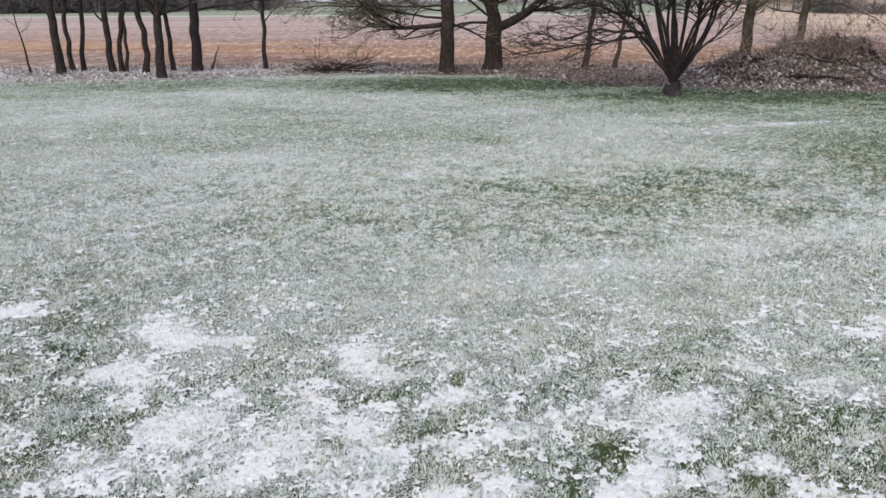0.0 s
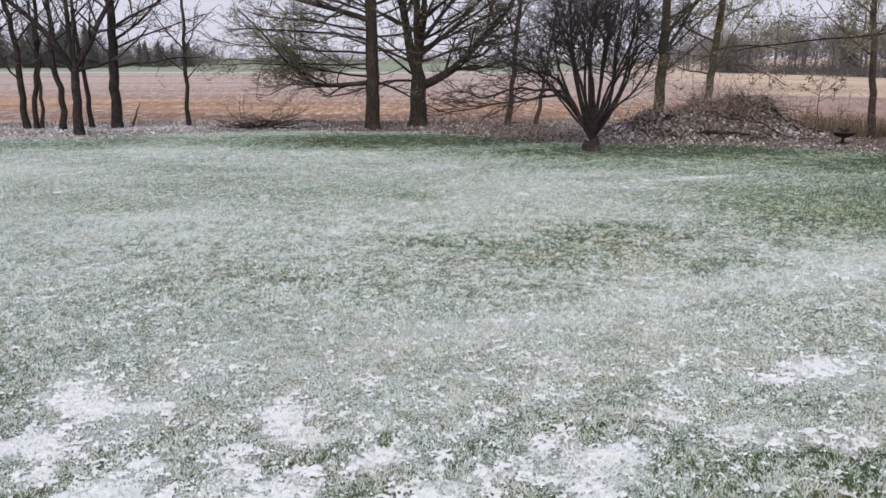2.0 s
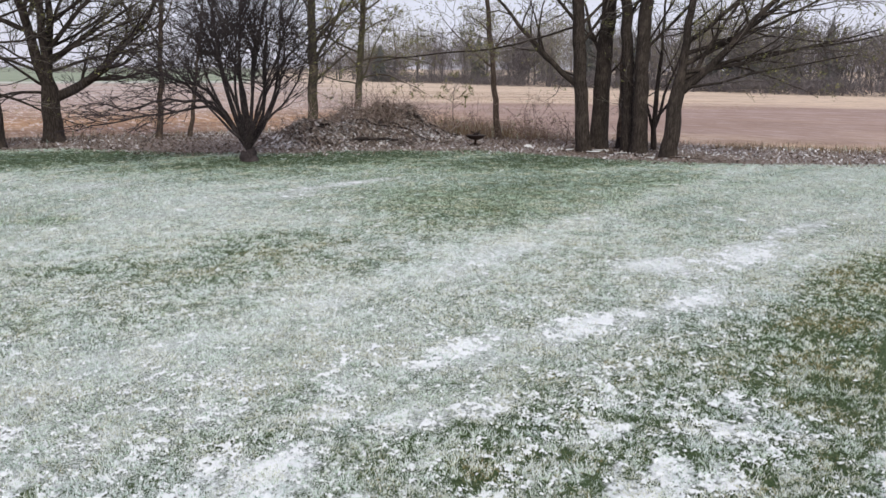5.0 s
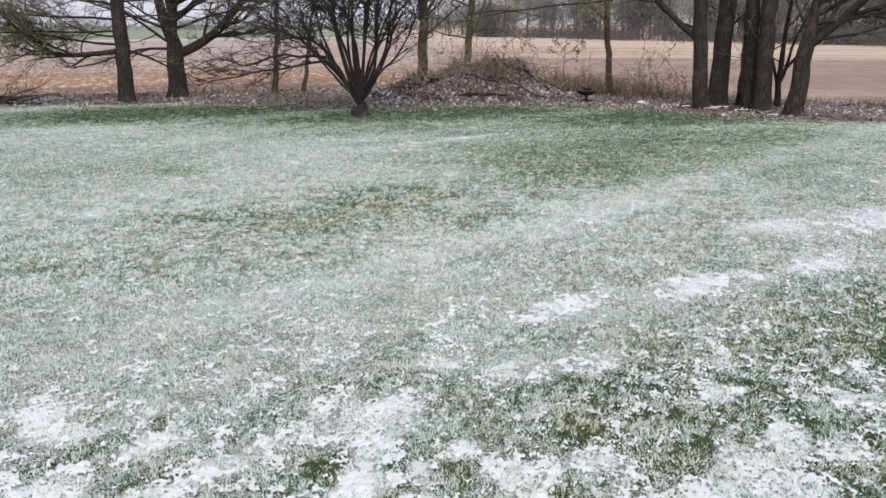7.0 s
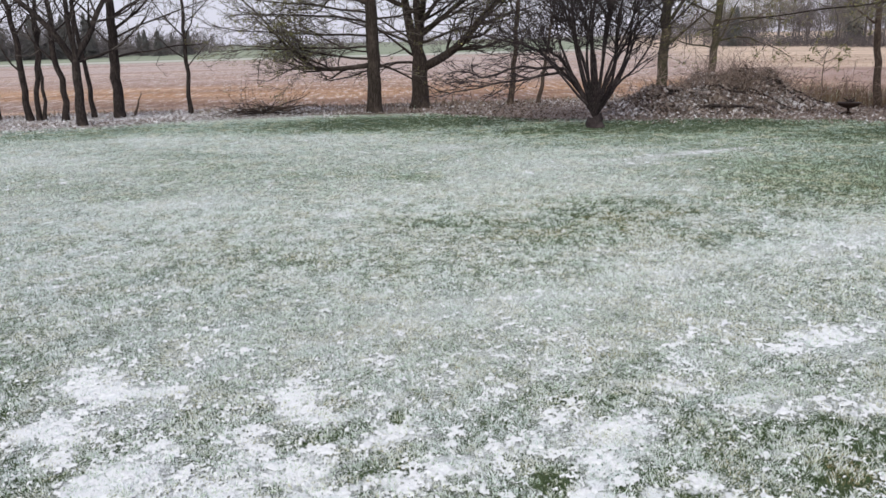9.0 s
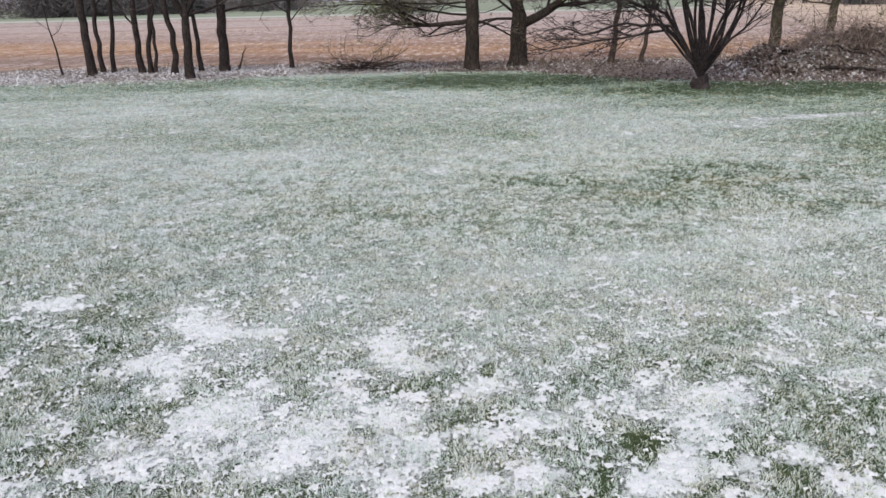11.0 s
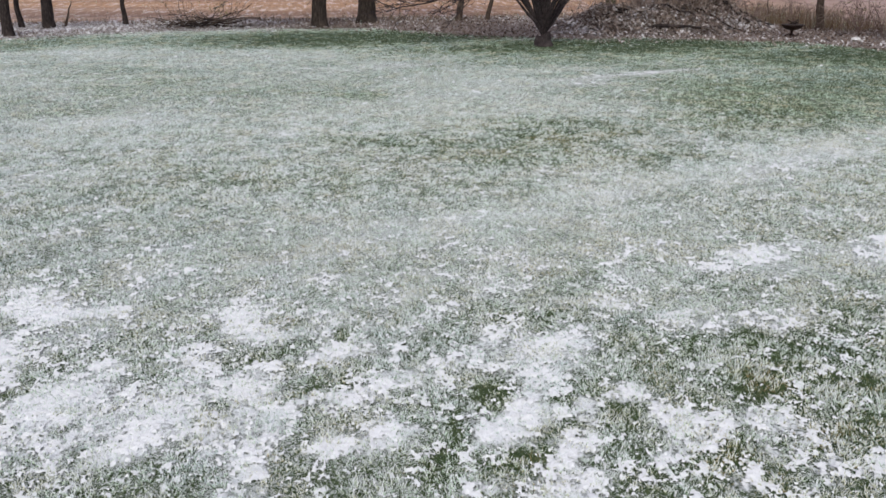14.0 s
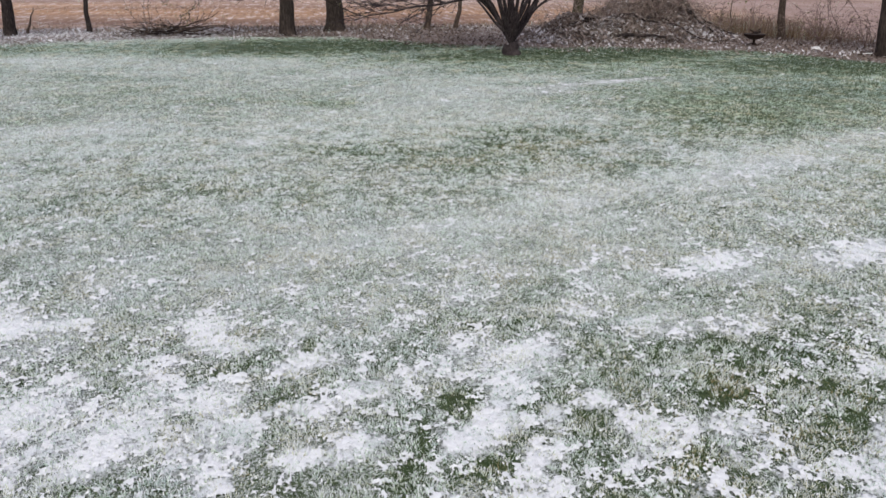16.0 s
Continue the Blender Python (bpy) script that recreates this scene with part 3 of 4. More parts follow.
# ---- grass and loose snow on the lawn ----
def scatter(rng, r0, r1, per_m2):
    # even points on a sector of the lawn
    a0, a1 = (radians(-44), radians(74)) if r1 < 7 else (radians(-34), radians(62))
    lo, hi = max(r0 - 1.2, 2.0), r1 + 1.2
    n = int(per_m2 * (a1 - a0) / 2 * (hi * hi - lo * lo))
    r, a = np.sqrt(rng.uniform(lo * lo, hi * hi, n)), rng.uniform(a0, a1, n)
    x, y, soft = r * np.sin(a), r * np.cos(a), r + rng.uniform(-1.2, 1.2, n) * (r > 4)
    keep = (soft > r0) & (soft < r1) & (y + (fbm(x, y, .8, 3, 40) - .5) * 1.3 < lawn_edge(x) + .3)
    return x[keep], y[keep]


def build_grass():
    rng = np.random.default_rng(5)
    vv, frost, tone = [], [], []
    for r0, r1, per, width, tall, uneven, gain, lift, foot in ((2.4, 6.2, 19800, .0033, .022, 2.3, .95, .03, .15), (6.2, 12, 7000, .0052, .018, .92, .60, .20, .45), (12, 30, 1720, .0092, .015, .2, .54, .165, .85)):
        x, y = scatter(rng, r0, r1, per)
        grain = grain_at(x, y)
        pack, dust = snow_at(x, y)
        tuft = .5 * fbm(x, y, 24, 2, 51) + .5 * fbm(x, y, 62, 2, 53) - .5
        solid = pack - .5 + 4.2 * grain
        keep = (rng.random(len(x)) > step01(.0, .35, solid) * (.62 if r1 < 7 else .3)) & (rng.random(len(x)) < (.33 if r1 < 7 else .45) + 5.0 * (tuft + .08))
        x, y, dust, tuft, solid = x[keep], y[keep], dust[keep], tuft[keep], solid[keep]
        clump = fbm(x, y, 6, 3, 50)
        n = len(x)
        z = height_at(x, y) + .019 * np.sqrt(np.clip(solid, 0, .6)) * min(uneven, 1)
        h = tall * (.5 + .9 * rng.random(n)) * (.5 + clump) * (1 + 3.0 * tuft)
        a, b = rng.uniform(0, 2 * np.pi, n), rng.uniform(0, 2 * np.pi, n)
        lean = h * rng.uniform(.2, 1.15, n)
        root = np.stack([x, y, z], -1)
        side = np.stack([np.cos(a), np.sin(a), 0 * a], -1) * (width * (.6 + .8 * rng.random(n)))[:, None]
        tip = root + np.stack([np.cos(b) * lean, np.sin(b) * lean, np.maximum(h, .006)], -1)
        halo = min(uneven, 1) * (.5 * step01(-.6, .06, solid) - .36 * step01(-.4, -1.05, solid))
        fr = np.clip(lift + gain * (dust + halo) + 2.2 * uneven * tuft + .8 * uneven * (clump - .5) + (.06 + .5 * uneven) * (rng.random(n) - .5), 0, 1)
        tn = np.clip(rng.random(n) * .55 + .6 * (fbm(x, y, .9, 3, 52) - .3) + 1.25 * (fbm(x, y, 3.2, 3, 54) - .42) + .22 * step01(2.5, 6, x) * step01(9, 6.5, y) - .14 * step01(1, -3, x), 0, 1)
        tn = tn * (1 - .65 * step01(13, 17, y + .3 * x))
        olive = .75 * np.maximum(blobs(x, y, TUFTS, .9, 1.0), .8 * blobs(x, y, BARE_RIGHT, .6, .8))
        tn = tn * (1 - olive) + olive * (.78 + .12 * rng.random(n))
        vv.append(np.stack([root - side, root + side, tip], 1).reshape(-1, 3))
        frost.append((fr[:, None] * [foot, foot, 1.16]).ravel())
        tone.append(np.repeat(tn, 3))
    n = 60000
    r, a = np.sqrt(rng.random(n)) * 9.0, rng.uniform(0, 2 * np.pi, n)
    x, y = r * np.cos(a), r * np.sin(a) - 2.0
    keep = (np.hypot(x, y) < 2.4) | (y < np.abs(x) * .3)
    x, y = x[keep], y[keep]
    n = len(x)
    b, h = rng.uniform(0, 2 * np.pi, n), rng.uniform(.012, .04, n)
    root = np.stack([x, y, height_at(x, y)], -1)
    side = np.stack([np.cos(b + 1.3), np.sin(b + 1.3), 0 * b], -1) * .007
    tip = root + np.stack([np.cos(b) * h, np.sin(b) * h, h], -1)
    vv.append(np.stack([root - side, root + side, tip], 1).reshape(-1, 3))
    frost.append(np.repeat(np.clip(snow_at(x, y)[1] + .6 * (rng.random(n) - .5), 0, 1), 3))
    tone.append(np.repeat(rng.random(n) * .7, 3))
    v = np.concatenate(vv)
    me = array_mesh("grass", v, np.arange(len(v)).reshape(-1, 3), GRASS, False, frost=np.concatenate(frost), tone=np.concatenate(tone))
    tagged(new("grass", me), "short green lawn grass dusted with fresh snow", "grass", kind="stuff")


def build_snow_crust():
    # thin lumpy snow lying on the turf, open where the blades stand through
    vv, ff, base = [], [], 0
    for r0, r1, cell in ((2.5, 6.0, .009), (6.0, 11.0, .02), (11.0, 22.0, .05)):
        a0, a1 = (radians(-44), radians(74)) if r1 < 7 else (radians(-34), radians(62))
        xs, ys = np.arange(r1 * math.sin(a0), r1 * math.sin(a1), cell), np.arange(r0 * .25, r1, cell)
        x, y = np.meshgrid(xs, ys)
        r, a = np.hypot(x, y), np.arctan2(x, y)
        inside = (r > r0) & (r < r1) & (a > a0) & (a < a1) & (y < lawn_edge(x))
        solid = np.full(x.shape, -1.0)
        px, py = x[inside], y[inside]
        solid[inside] = snow_at(px, py)[0] - .5 + 4.2 * grain_at(px, py) + (.72 if cell < .01 else .6) * (hash2(px * 113, py * 97, 6) - .42)
        good = solid > (.08 if cell < .01 else .03)
        quad = good[:-1, :-1] & good[1:, :-1] & good[:-1, 1:] & good[1:, 1:]
        used = np.zeros(x.shape, bool)
        for sl in (np.s_[:-1, :-1], np.s_[1:, :-1], np.s_[:-1, 1:], np.s_[1:, 1:]):
            used[sl] |= quad
        number = np.full(x.shape, -1)
        number[used] = np.arange(used.sum())
        ux, uy, us = x[used], y[used], np.clip(solid[used], 0, .6)
        jx, jy = hash2(ux * 91, uy * 57, 1) - .5, hash2(ux * 37, uy * 83, 2) - .5
        z = height_at(ux, uy) + .002 + .026 * np.sqrt(us) * (.6 + .8 * fbm(ux, uy, 21, 2, 86)) + .009 * (hash2(ux * 53, uy * 71, 3) - .5)
        vv.append(np.stack([ux + jx * cell * .5, uy + jy * cell * .5, z], -1))
        q = np.argwhere(quad)
        i, j = q[:, 0], q[:, 1]
        ff.append(np.stack([number[i, j], number[i, j + 1], number[i + 1, j + 1], number[i + 1, j]], -1) + base)
        base += used.sum()
    tagged(new("snow", array_mesh("snow", np.concatenate(vv), np.concatenate(ff), SNOWMAT, True)), "thin uneven patches of white snow lying in grass", "snow", kind="stuff")


build_grass()
build_snow_crust()


# ---- leaf litter, dry grass and stubble past the lawn ----
def leaf_scatter(rng, x, y, z, size, tone):
    n = len(x)
    a, t1, t2 = rng.uniform(0, 2 * np.pi, n), rng.normal(0, .45, n), rng.normal(0, .45, n)
    u = np.stack([np.cos(a), np.sin(a), t1], -1) * size[:, None]
    w = np.stack([-np.sin(a), np.cos(a), t2], -1) * (size * .55)[:, None]
    c = np.stack([x, y, z + .5 * size * (np.abs(t1) + np.abs(t2)) + .004], -1)
    lift = np.array([0, 0, 1.0]) * (size * .35)[:, None]
    vv = np.stack([c - u, c + w * .9 + lift * .5, c + u, c - w + lift], 1).reshape(-1, 3)
    q = np.arange(n)[:, None] * 4
    return vv, np.concatenate([q + [0, 3, 1], q + [1, 3, 2]]), np.repeat(tone, 4)


def build_leaves():
    rng = np.random.default_rng(8)
    n = 90000
    x, y = rng.uniform(-17, 24, n), rng.uniform(8, 31, n)
    e = lawn_edge(x)
    d = y - e
    keep = (d > -1.6) & (y < field_edge(x) + .6) & (rng.random(n) < step01(-1.4, .7, d + (fbm(x, y, .9, 3, 60) - .5) * 1.6))
    x, y = x[keep], y[keep]
    tone = np.clip(rng.random(len(x)) * .85 + .55 * (fbm(x, y, .45, 3, 61) - .35) + .46 * step01(1.5, -3, x) - .22 * step01(13, 15, x) * step01(18, 17, x) + .18 * step01(17, 18, x) + .28 * blobs(x, y, [(15.5, 16.5, 2.0, .9, 0, 1), (14.2, 18.6, .9, .6, 0, 1)], .8) + .06 * step01(5, 8, x), 0, 1)
    vv, ff, tt = leaf_scatter(rng, x, y, height_at(x, y), rng.uniform(.022, .055, len(x)), tone)
    tagged(new("fallen_leaves", array_mesh("fallen_leaves", vv, ff, LEAF, False, tone=tt)), "brown and snow-whitened fallen leaves under the trees", "leaves", kind="stuff")


def blades(rng, x, y, z, h, width, frost, tone):
    n = len(x)
    a, b = rng.uniform(0, 2 * np.pi, n), rng.uniform(0, 2 * np.pi, n)
    lean = h * rng.uniform(.05, .55, n)
    root = np.stack([x, y, z], -1)
    side = np.stack([np.cos(a), np.sin(a), 0 * a], -1) * (width * rng.uniform(.6, 1.3, n))[:, None]
    mid = root + np.stack([np.cos(b) * lean * .3, np.sin(b) * lean * .3, h * .6], -1)
    tip = root + np.stack([np.cos(b) * lean, np.sin(b) * lean, h], -1)
    vv = np.stack([root - side, root + side, mid + side * .6, mid - side * .6, tip], 1).reshape(-1, 3)
    q = np.arange(n)[:, None] * 5
    return vv, np.concatenate([q + [0, 1, 2], q + [0, 2, 3], q + [3, 2, 4]]), np.repeat(frost, 5), np.repeat(tone, 5)


def build_dry_grass():
    rng = np.random.default_rng(9)
    n = 60000
    x = rng.uniform(-17, 25, n)
    y = field_edge(x) + rng.normal(-.2, .9, n)
    dens = .12 + .75 * step01(12, 14, x) * (1 - step01(15.5, 18, x)) + .2 * step01(8, 13, x)
    keep = (rng.random(n) < dens * step01(.3, .6, fbm(x, y, .9, 3, 70))) & (y > lawn_edge(x) + .6)
    x, y = x[keep], y[keep]
    h = rng.uniform(.1, .42, len(x)) * (.6 + 1.3 * step01(11, 14, x) * (1 - step01(16, 18, x)))
    vv, ff, fr, tn = blades(rng, x, y, height_at(x, y), h, .006, np.clip(rng.normal(.12, .15, len(x)), 0, 1), rng.random(len(x)))
    tagged(new("dry_grass", array_mesh("dry_grass", vv, ff, DRYGRASS, False, frost=fr, tone=tn)), "tall dead brown grass along the field edge", "grass", kind="stuff")
    # rows of cut stalks in the field
    rows, n = np.arange(0, 46, .76), 500
    x = (np.ones(len(rows))[:, None] * rng.uniform(-38, 46, (len(rows), n))).ravel()
    y = 30.5 + np.repeat(rows, n) + rng.normal(0, .07, len(x)) + .04 * x
    keep = (y > field_edge(x) + .8) & (rng.random(len(x)) < .35 + .6 * fbm(x, y, .25, 3, 71))
    x, y = x[keep], y[keep]
    vv, ff, fr, tn = blades(rng, x, y, 0 * x - .01, rng.uniform(.04, .11, len(x)), .012, np.clip(rng.normal(.15, .2, len(x)), 0, 1), .5 + .5 * rng.random(len(x)))
    tagged(new("crop_stubble", array_mesh("crop_stubble", vv, ff, DRYGRASS, False, frost=fr, tone=tn)), "short pale stalks left in the harvested field", "stubble", kind="stuff")


build_leaves()
build_dry_grass()

# ---- trees at the lawn's end ----
EDGE = "trees along the lawn edge"
SLIM = dict(levels=3, dense=(3.1, 4.1, 5.0), ratio=.42, wander=.5, thin=.42)
PIN = dict(levels=3, dense=(3.8, 4.8, 5.2), thin=.4, ratio=.42, wander=.4, flat=.55, angle=(25, 60), down=-.18)

# two big trees in the middle
tree("oak_tree", "tall straight grey-brown tree with level lower limbs", 0.16, 26.56, 15, .235, [
    (1.58, 181, 3, 5.4, .085, .6, .36), (1.75, 172, 6, 5.0, .04, .1), (1.62, 2, 0, 2.6, .045, .05), (2.0, 165, 2, 4.6, .03, -.1), (2.15, 190, 2, 5.2, .035, -.15),
    (2.5, 178, 4, 5.2, .04, -.1), (2.55, 8, 4, 3.0, .03, .05), (2.9, 185, 10, 5.0, .04, -.1), (3.0, -12, 6, 3.0, .035, .0), (3.2, 170, 14, 4.4, .04, .05),
    (3.5, 182, 24, 5.2, .10, .1), (3.6, 15, 12, 3.4, .04, .05), (3.75, 200, 18, 3.8, .04, .05), (4.0, -20, 15, 3.4, .05, .1), (4.3, 160, 25, 4.6, .05, .1)],
    bark=BARK_OAK, twig=TWIG, seed=11, auto=16, low=4.6, style=PIN, bend=.02, buds=13000, bud_size=.018, group=EDGE)
tree("oak_tree", "thick forked grey-brown tree with a sweeping low limb", 1.78, 27.90, 14, .30, [
    (1.35, 8, 18, 6.4, .17, .55), (1.75, 140, 58, 6.0, .19, .35), (1.95, 75, 72, 6.0, .14, .2), (1.55, 172, 6, 3.4, .05, .0), (1.7, 190, 20, 3.2, .05, .1),
    (2.2, 0, 12, 4.2, .05, .1), (2.6, -15, 18, 4.6, .05, .1), (2.9, 20, 25, 4.2, .05, .1), (3.3, 178, 20, 3.6, .05, .1), (3.6, 0, 30, 4.6, .06, .1),
    (2.4, 10, 36, 5.0, .07, .15), (2.8, -6, 46, 5.0, .08, .15), (3.2, 176, 40, 4.0, .06, .15), (2.1, 186, 30, 3.4, .05, .15), (2.5, 40, 30, 4.2, .05, .1), (2.3, 150, 20, 3.4, .045, .1)],
    bark=BARK_OAK, twig=TWIG, seed=12, auto=12, low=4.2, style=PIN, bend=.03, flare=1.5, buds=8000, bud_size=.019, group=EDGE, top=.95, fork=(1.7, .5))

# the row of darker trees
tree("edge_tree", "dark slender tree with a furrowed trunk", -12.84, 26.90, 11, .14, [(2.4, 20, 40, 3, .04, .2)], (-.02, 0), BARK_DARK, TWIG, 21, 12, 2.6, SLIM, group=EDGE)
tree("edge_tree", "pair of thin dark stems in the row", -13.05, 28.30, 9, .085, (), (-.05, 0), BARK_DARK, TWIG, 22, 10, 2.2, SLIM, .1, group=EDGE)
tree("edge_tree", "thin dark stem in the row", -12.70, 28.21, 9, .08, (), (.05, 0), BARK_DARK, TWIG, 23, 10, 2.4, SLIM, .1, group=EDGE)
tree("edge_tree", "slender dark tree with a crooked trunk", -11.49, 27.77, 10, .11, [(1.6, 175, 50, 2.2, .035, .3)], (-.045, 0), BARK_DARK, TWIG, 24, 12, 2.2, SLIM, .1, group=EDGE)
tree("edge_tree", "slender dark tree leaning beside its neighbour", -11.14, 27.62, 10, .09, (), (.055, 0), BARK_DARK, TWIG, 25, 12, 2.4, SLIM, .13, group=EDGE)
tree("edge_tree", "thin straight dark stem", -10.89, 27.58, 8, .06, (), (.01, 0), BARK_DARK, TWIG, 26, 8, 2.0, SLIM, .08, group=EDGE)
tree("edge_tree", "thin crooked dark tree with a bent trunk", -10.04, 26.83, 10, .10, [(1.9, 150, 50, 2.5, .04, .3)], (-.0, 0), BARK_DARK, TWIG, 27, 12, 2.4, SLIM, .16, group=EDGE)
tree("edge_tree", "stout dark tree forking into several limbs", -8.88, 25.19, 9, .16, [
    (1.9, 165, 62, 5.5, .11, .25), (2.0, 20, 58, 6.0, .12, .3), (1.9, 5, 22, 3.0, .05, .15), (2.2, 80, 80, 6.0, .10, .1), (1.8, 200, 40, 3.0, .05, .3)],
    (.02, 0), BARK_DARK, TWIG, 28, 6, 3.0, SLIM, .05, group=EDGE, top=.9, fork=(2.0, .32))
tree("edge_tree", "thin leaning dark stem", -9.44, 28.05, 9, .085, (), (-.06, 0), BARK_DARK, TWIG, 29, 9, 2.2, SLIM, .08, group=EDGE)
tree("edge_tree", "sturdy dark tree with side branches", -8.59, 27.91, 12, .17, [(2.0, 5, 22, 3.6, .04, .0), (2.6, 0, 25, 3.6, .04, .05), (2.9, -15, 35, 4.0, .05, .0), (3.3, 10, 30, 4, .05, .1), (2.4, 170, 30, 2.4, .03, .1)],
     (.03, 0), BARK_DARK, TWIG, 30, 14, 3.2, SLIM, .05, group=EDGE)
tree("edge_tree", "short broken stem leaning beside a trunk", -8.24, 28.37, .95, .05, (), (.35, 0), BARK_WARM, TWIG, 31, group=EDGE, flare=1.1)
tree("edge_tree", "thin sapling stem at the row's end", -14.09, 27.28, 3.0, .035, (), (-.12, 0), BARK_DARK, TWIG, 32, 4, 1.0, SLIM, group=EDGE)
tree("sapling", "thin single tree with sparse upright branches", -6.28, 28.30, 8, .085, [(1.6, 10, 40, 1.6, .02, .2), (2.5, 35, 50, 2.2, .03, .2), (2.6, 160, 55, 2.4, .03, .2), (1.9, 178, 30, 1.4, .02, .1)], (.02, 0), BARK_DARK, TWIG, 33, 8, 3.0, SLIM, .06, group=EDGE)
tree("sapling", "slim reddish-brown young tree by the field", 4.99, 27.95, 9, .10, (), (.075, 0), BARK_WARM, TWIG, 34, 22, 1.9, SLIM, .07, group=EDGE, auto_len=.32)
tree("sapling", "slim leaning brown stem by the field", 6.01, 27.81, 6, .075, (), (.15, 0), BARK_WARM, TWIG, 35, 12, 1.6, SLIM, .05, group=EDGE, auto_len=.3)

# trees behind the brush mound
tree("edge_tree", "pale mossy tree behind the brush mound", 10.34, 27.31, 13, .19, [(1.9, 5, 25, 2.6, .05, .4), (2.6, 0, 50, 4.0, .07, .2), (2.4, 180, 45, 3, .04, .2), (3.2, 30, 45, 4, .06, .2)],
     (.02, 0), BARK_MOSS, TWIG_RED, 36, 20, 2.0, SLIM, .05, buds=7000, bud_size=.02, group=EDGE)
tree("edge_tree", "slender mossy tree leaning over the brush mound", 11.82, 26.71, 12, .14, [(1.8, 178, 20, 2.2, .03, -.2), (2.0, 5, 20, 2.6, .03, -.3), (2.6, 0, 30, 3, .04, -.3), (2.9, 170, 30, 3, .04, .1)],
     (.075, 0), BARK_MOSS, TWIG_RED, 37, 20, 1.8, SLIM, .04, buds=7000, bud_size=.02, group=EDGE)

# the many-stemmed small tree on the lawn
STEMS = [(.24, 180, 56, 3.2, .05, .30), (.28, 172, 60, 4.8, .05, -.62, .34), (.30, 165, 64, 5.0, .05, -.50, .42), (.26, 186, 61, 4.8, .045, -.68, .32), (.34, 120, 72, 4.8, .055, .1), (.36, 95, 82, 5.2, .06, .05),
         (.36, 62, 77, 5.2, .055, .05), (.33, 25, 64, 4.8, .05, .25), (.30, 5, 60, 4.0, .045, .45), (.28, -20, 62, 4.2, .045, .4), (.28, -70, 68, 4.6, .043, .2), (.30, -110, 66, 4.6, .045, .2),
         (.32, 75, 74, 5.0, .05, .05), (.34, 0, 72, 5.0, .05, .15), (.34, 160, 68, 5.0, .048, .1), (.28, 12, 62, 3.4, .04, .4), (.30, -60, 76, 4.8, .043, .1),
         (.32, 40, 68, 4.8, .045, .25), (.32, -135, 66, 4.8, .043, .1), (.34, 182, 72, 5.0, .042, .05), (.26, 192, 54, 3.4, .04, .3), (.32, 150, 62, 4.8, .042, -.25)]
tree("ornamental_tree", "dense many-stemmed dark bare tree on the lawn", 5.82, 19.96, .40, .19, STEMS, (0, 0), BARK_BUSH, BARK_BUSH, 44, 0, 1,
     dict(levels=3, dense=(5.4, 6.0, 5.2), ratio=.40, wander=.5, clear=.36, angle=(24, 60), flat=.25, thin=.36, down=-.08), flare=1.5, top=1.0, taper=.2)

# the tree by the fire pit, and a leafy sapling
tree("edge_tree", "single brown tree beside the fire pit", 15.24, 22.36, 11, .115, [(2.4, 178, 40, 2.5, .03, .2), (3.0, 10, 35, 2.6, .03, .2)], (-.095, 0), BARK_WARM, TWIG_RED, 51, 12, 2.6, SLIM, .04, buds=2600, bud_size=.02, group=EDGE)
tree("sapling", "thin sapling with yellow-green new leaves", 14.43, 24.14, 1.9, .022, [(1.0, 0, 25, .9, .01, .2), (1.3, 20, 25, .8, .01, .2), (1.2, 180, 30, .6, .01, .2)], (.02, 0), BARK_WARM, TWIG_RED, 52, 3, .8, SLIM, buds=260, bud_size=.03, group=EDGE)

# low arching brambles by the fire pit
ARCH = dict(levels=2, dense=(3.5, 4.0), ratio=.35, wander=.5, clear=.2, seg=.14, thin=.5, sag=-.8, down=-1)
for bx, by, sd in ((14.75, 23.1, 54), (15.5, 21.0, 55), (16.3, 20.0, 56), (13.6, 23.6, 57), (15.9, 21.6, 58), (16.2, 20.9, 59)):
    tree("bramble_shrub", "low tangle of arching reddish bramble stems", bx, by, .16, .03,
         [(.05, 40 * q + sd * 7, 50 + 7 * (q % 4), 1.3 + .2 * (q % 5), .0075, -.9 - .15 * (q % 3)) for q in range(9)], (0, 0), TWIG_ROSE, TWIG_ROSE, sd, 0, 1, ARCH, buds=60, bud_size=.02, group="brambles at the lawn edge", flare=1.0, taper=.2, category="shrub")

# the clump of big trunks
CLUMP = "clump of big trunks"
BIG = dict(levels=3, dense=(2.4, 3.4, 4.6), ratio=.44, wander=.42, thin=.42)
tree("clump_tree", "big dark trunk with a rising side limb", 15.35, 17.98, 15, .215, [(1.85, 180, 36, 4.8, .095, .4), (2.15, 175, 20, 2.4, .035, .2), (3.6, 182, -18, 7.0, .035, -.02), (3.0, 10, 45, 3, .05, .2), (3.6, 190, 40, 3.5, .05, .2)],
     (-.085, 0), BARK_OAK, TWIG, 61, 14, 3.4, BIG, .03, group=CLUMP, flare=1.25, buds=5000, bud_size=.019)
tree("clump_tree", "big dark trunk standing in the clump", 16.43, 18.59, 16, .27, [(2.6, 160, 60, 4, .06, .2), (2.0, 10, 45, 2.2, .035, .2)], (.03, 0), BARK_OAK, TWIG, 62, 14, 3.2, BIG, .03, group=CLUMP, flare=1.3, buds=2500, bud_size=.019)
tree("clump_tree", "thin stem between the big trunks", 17.25, 18.54, 11, .085, (), (-.03, 0), BARK_WARM, TWIG, 63, 8, 3.0, BIG, .04, group=CLUMP, buds=300)
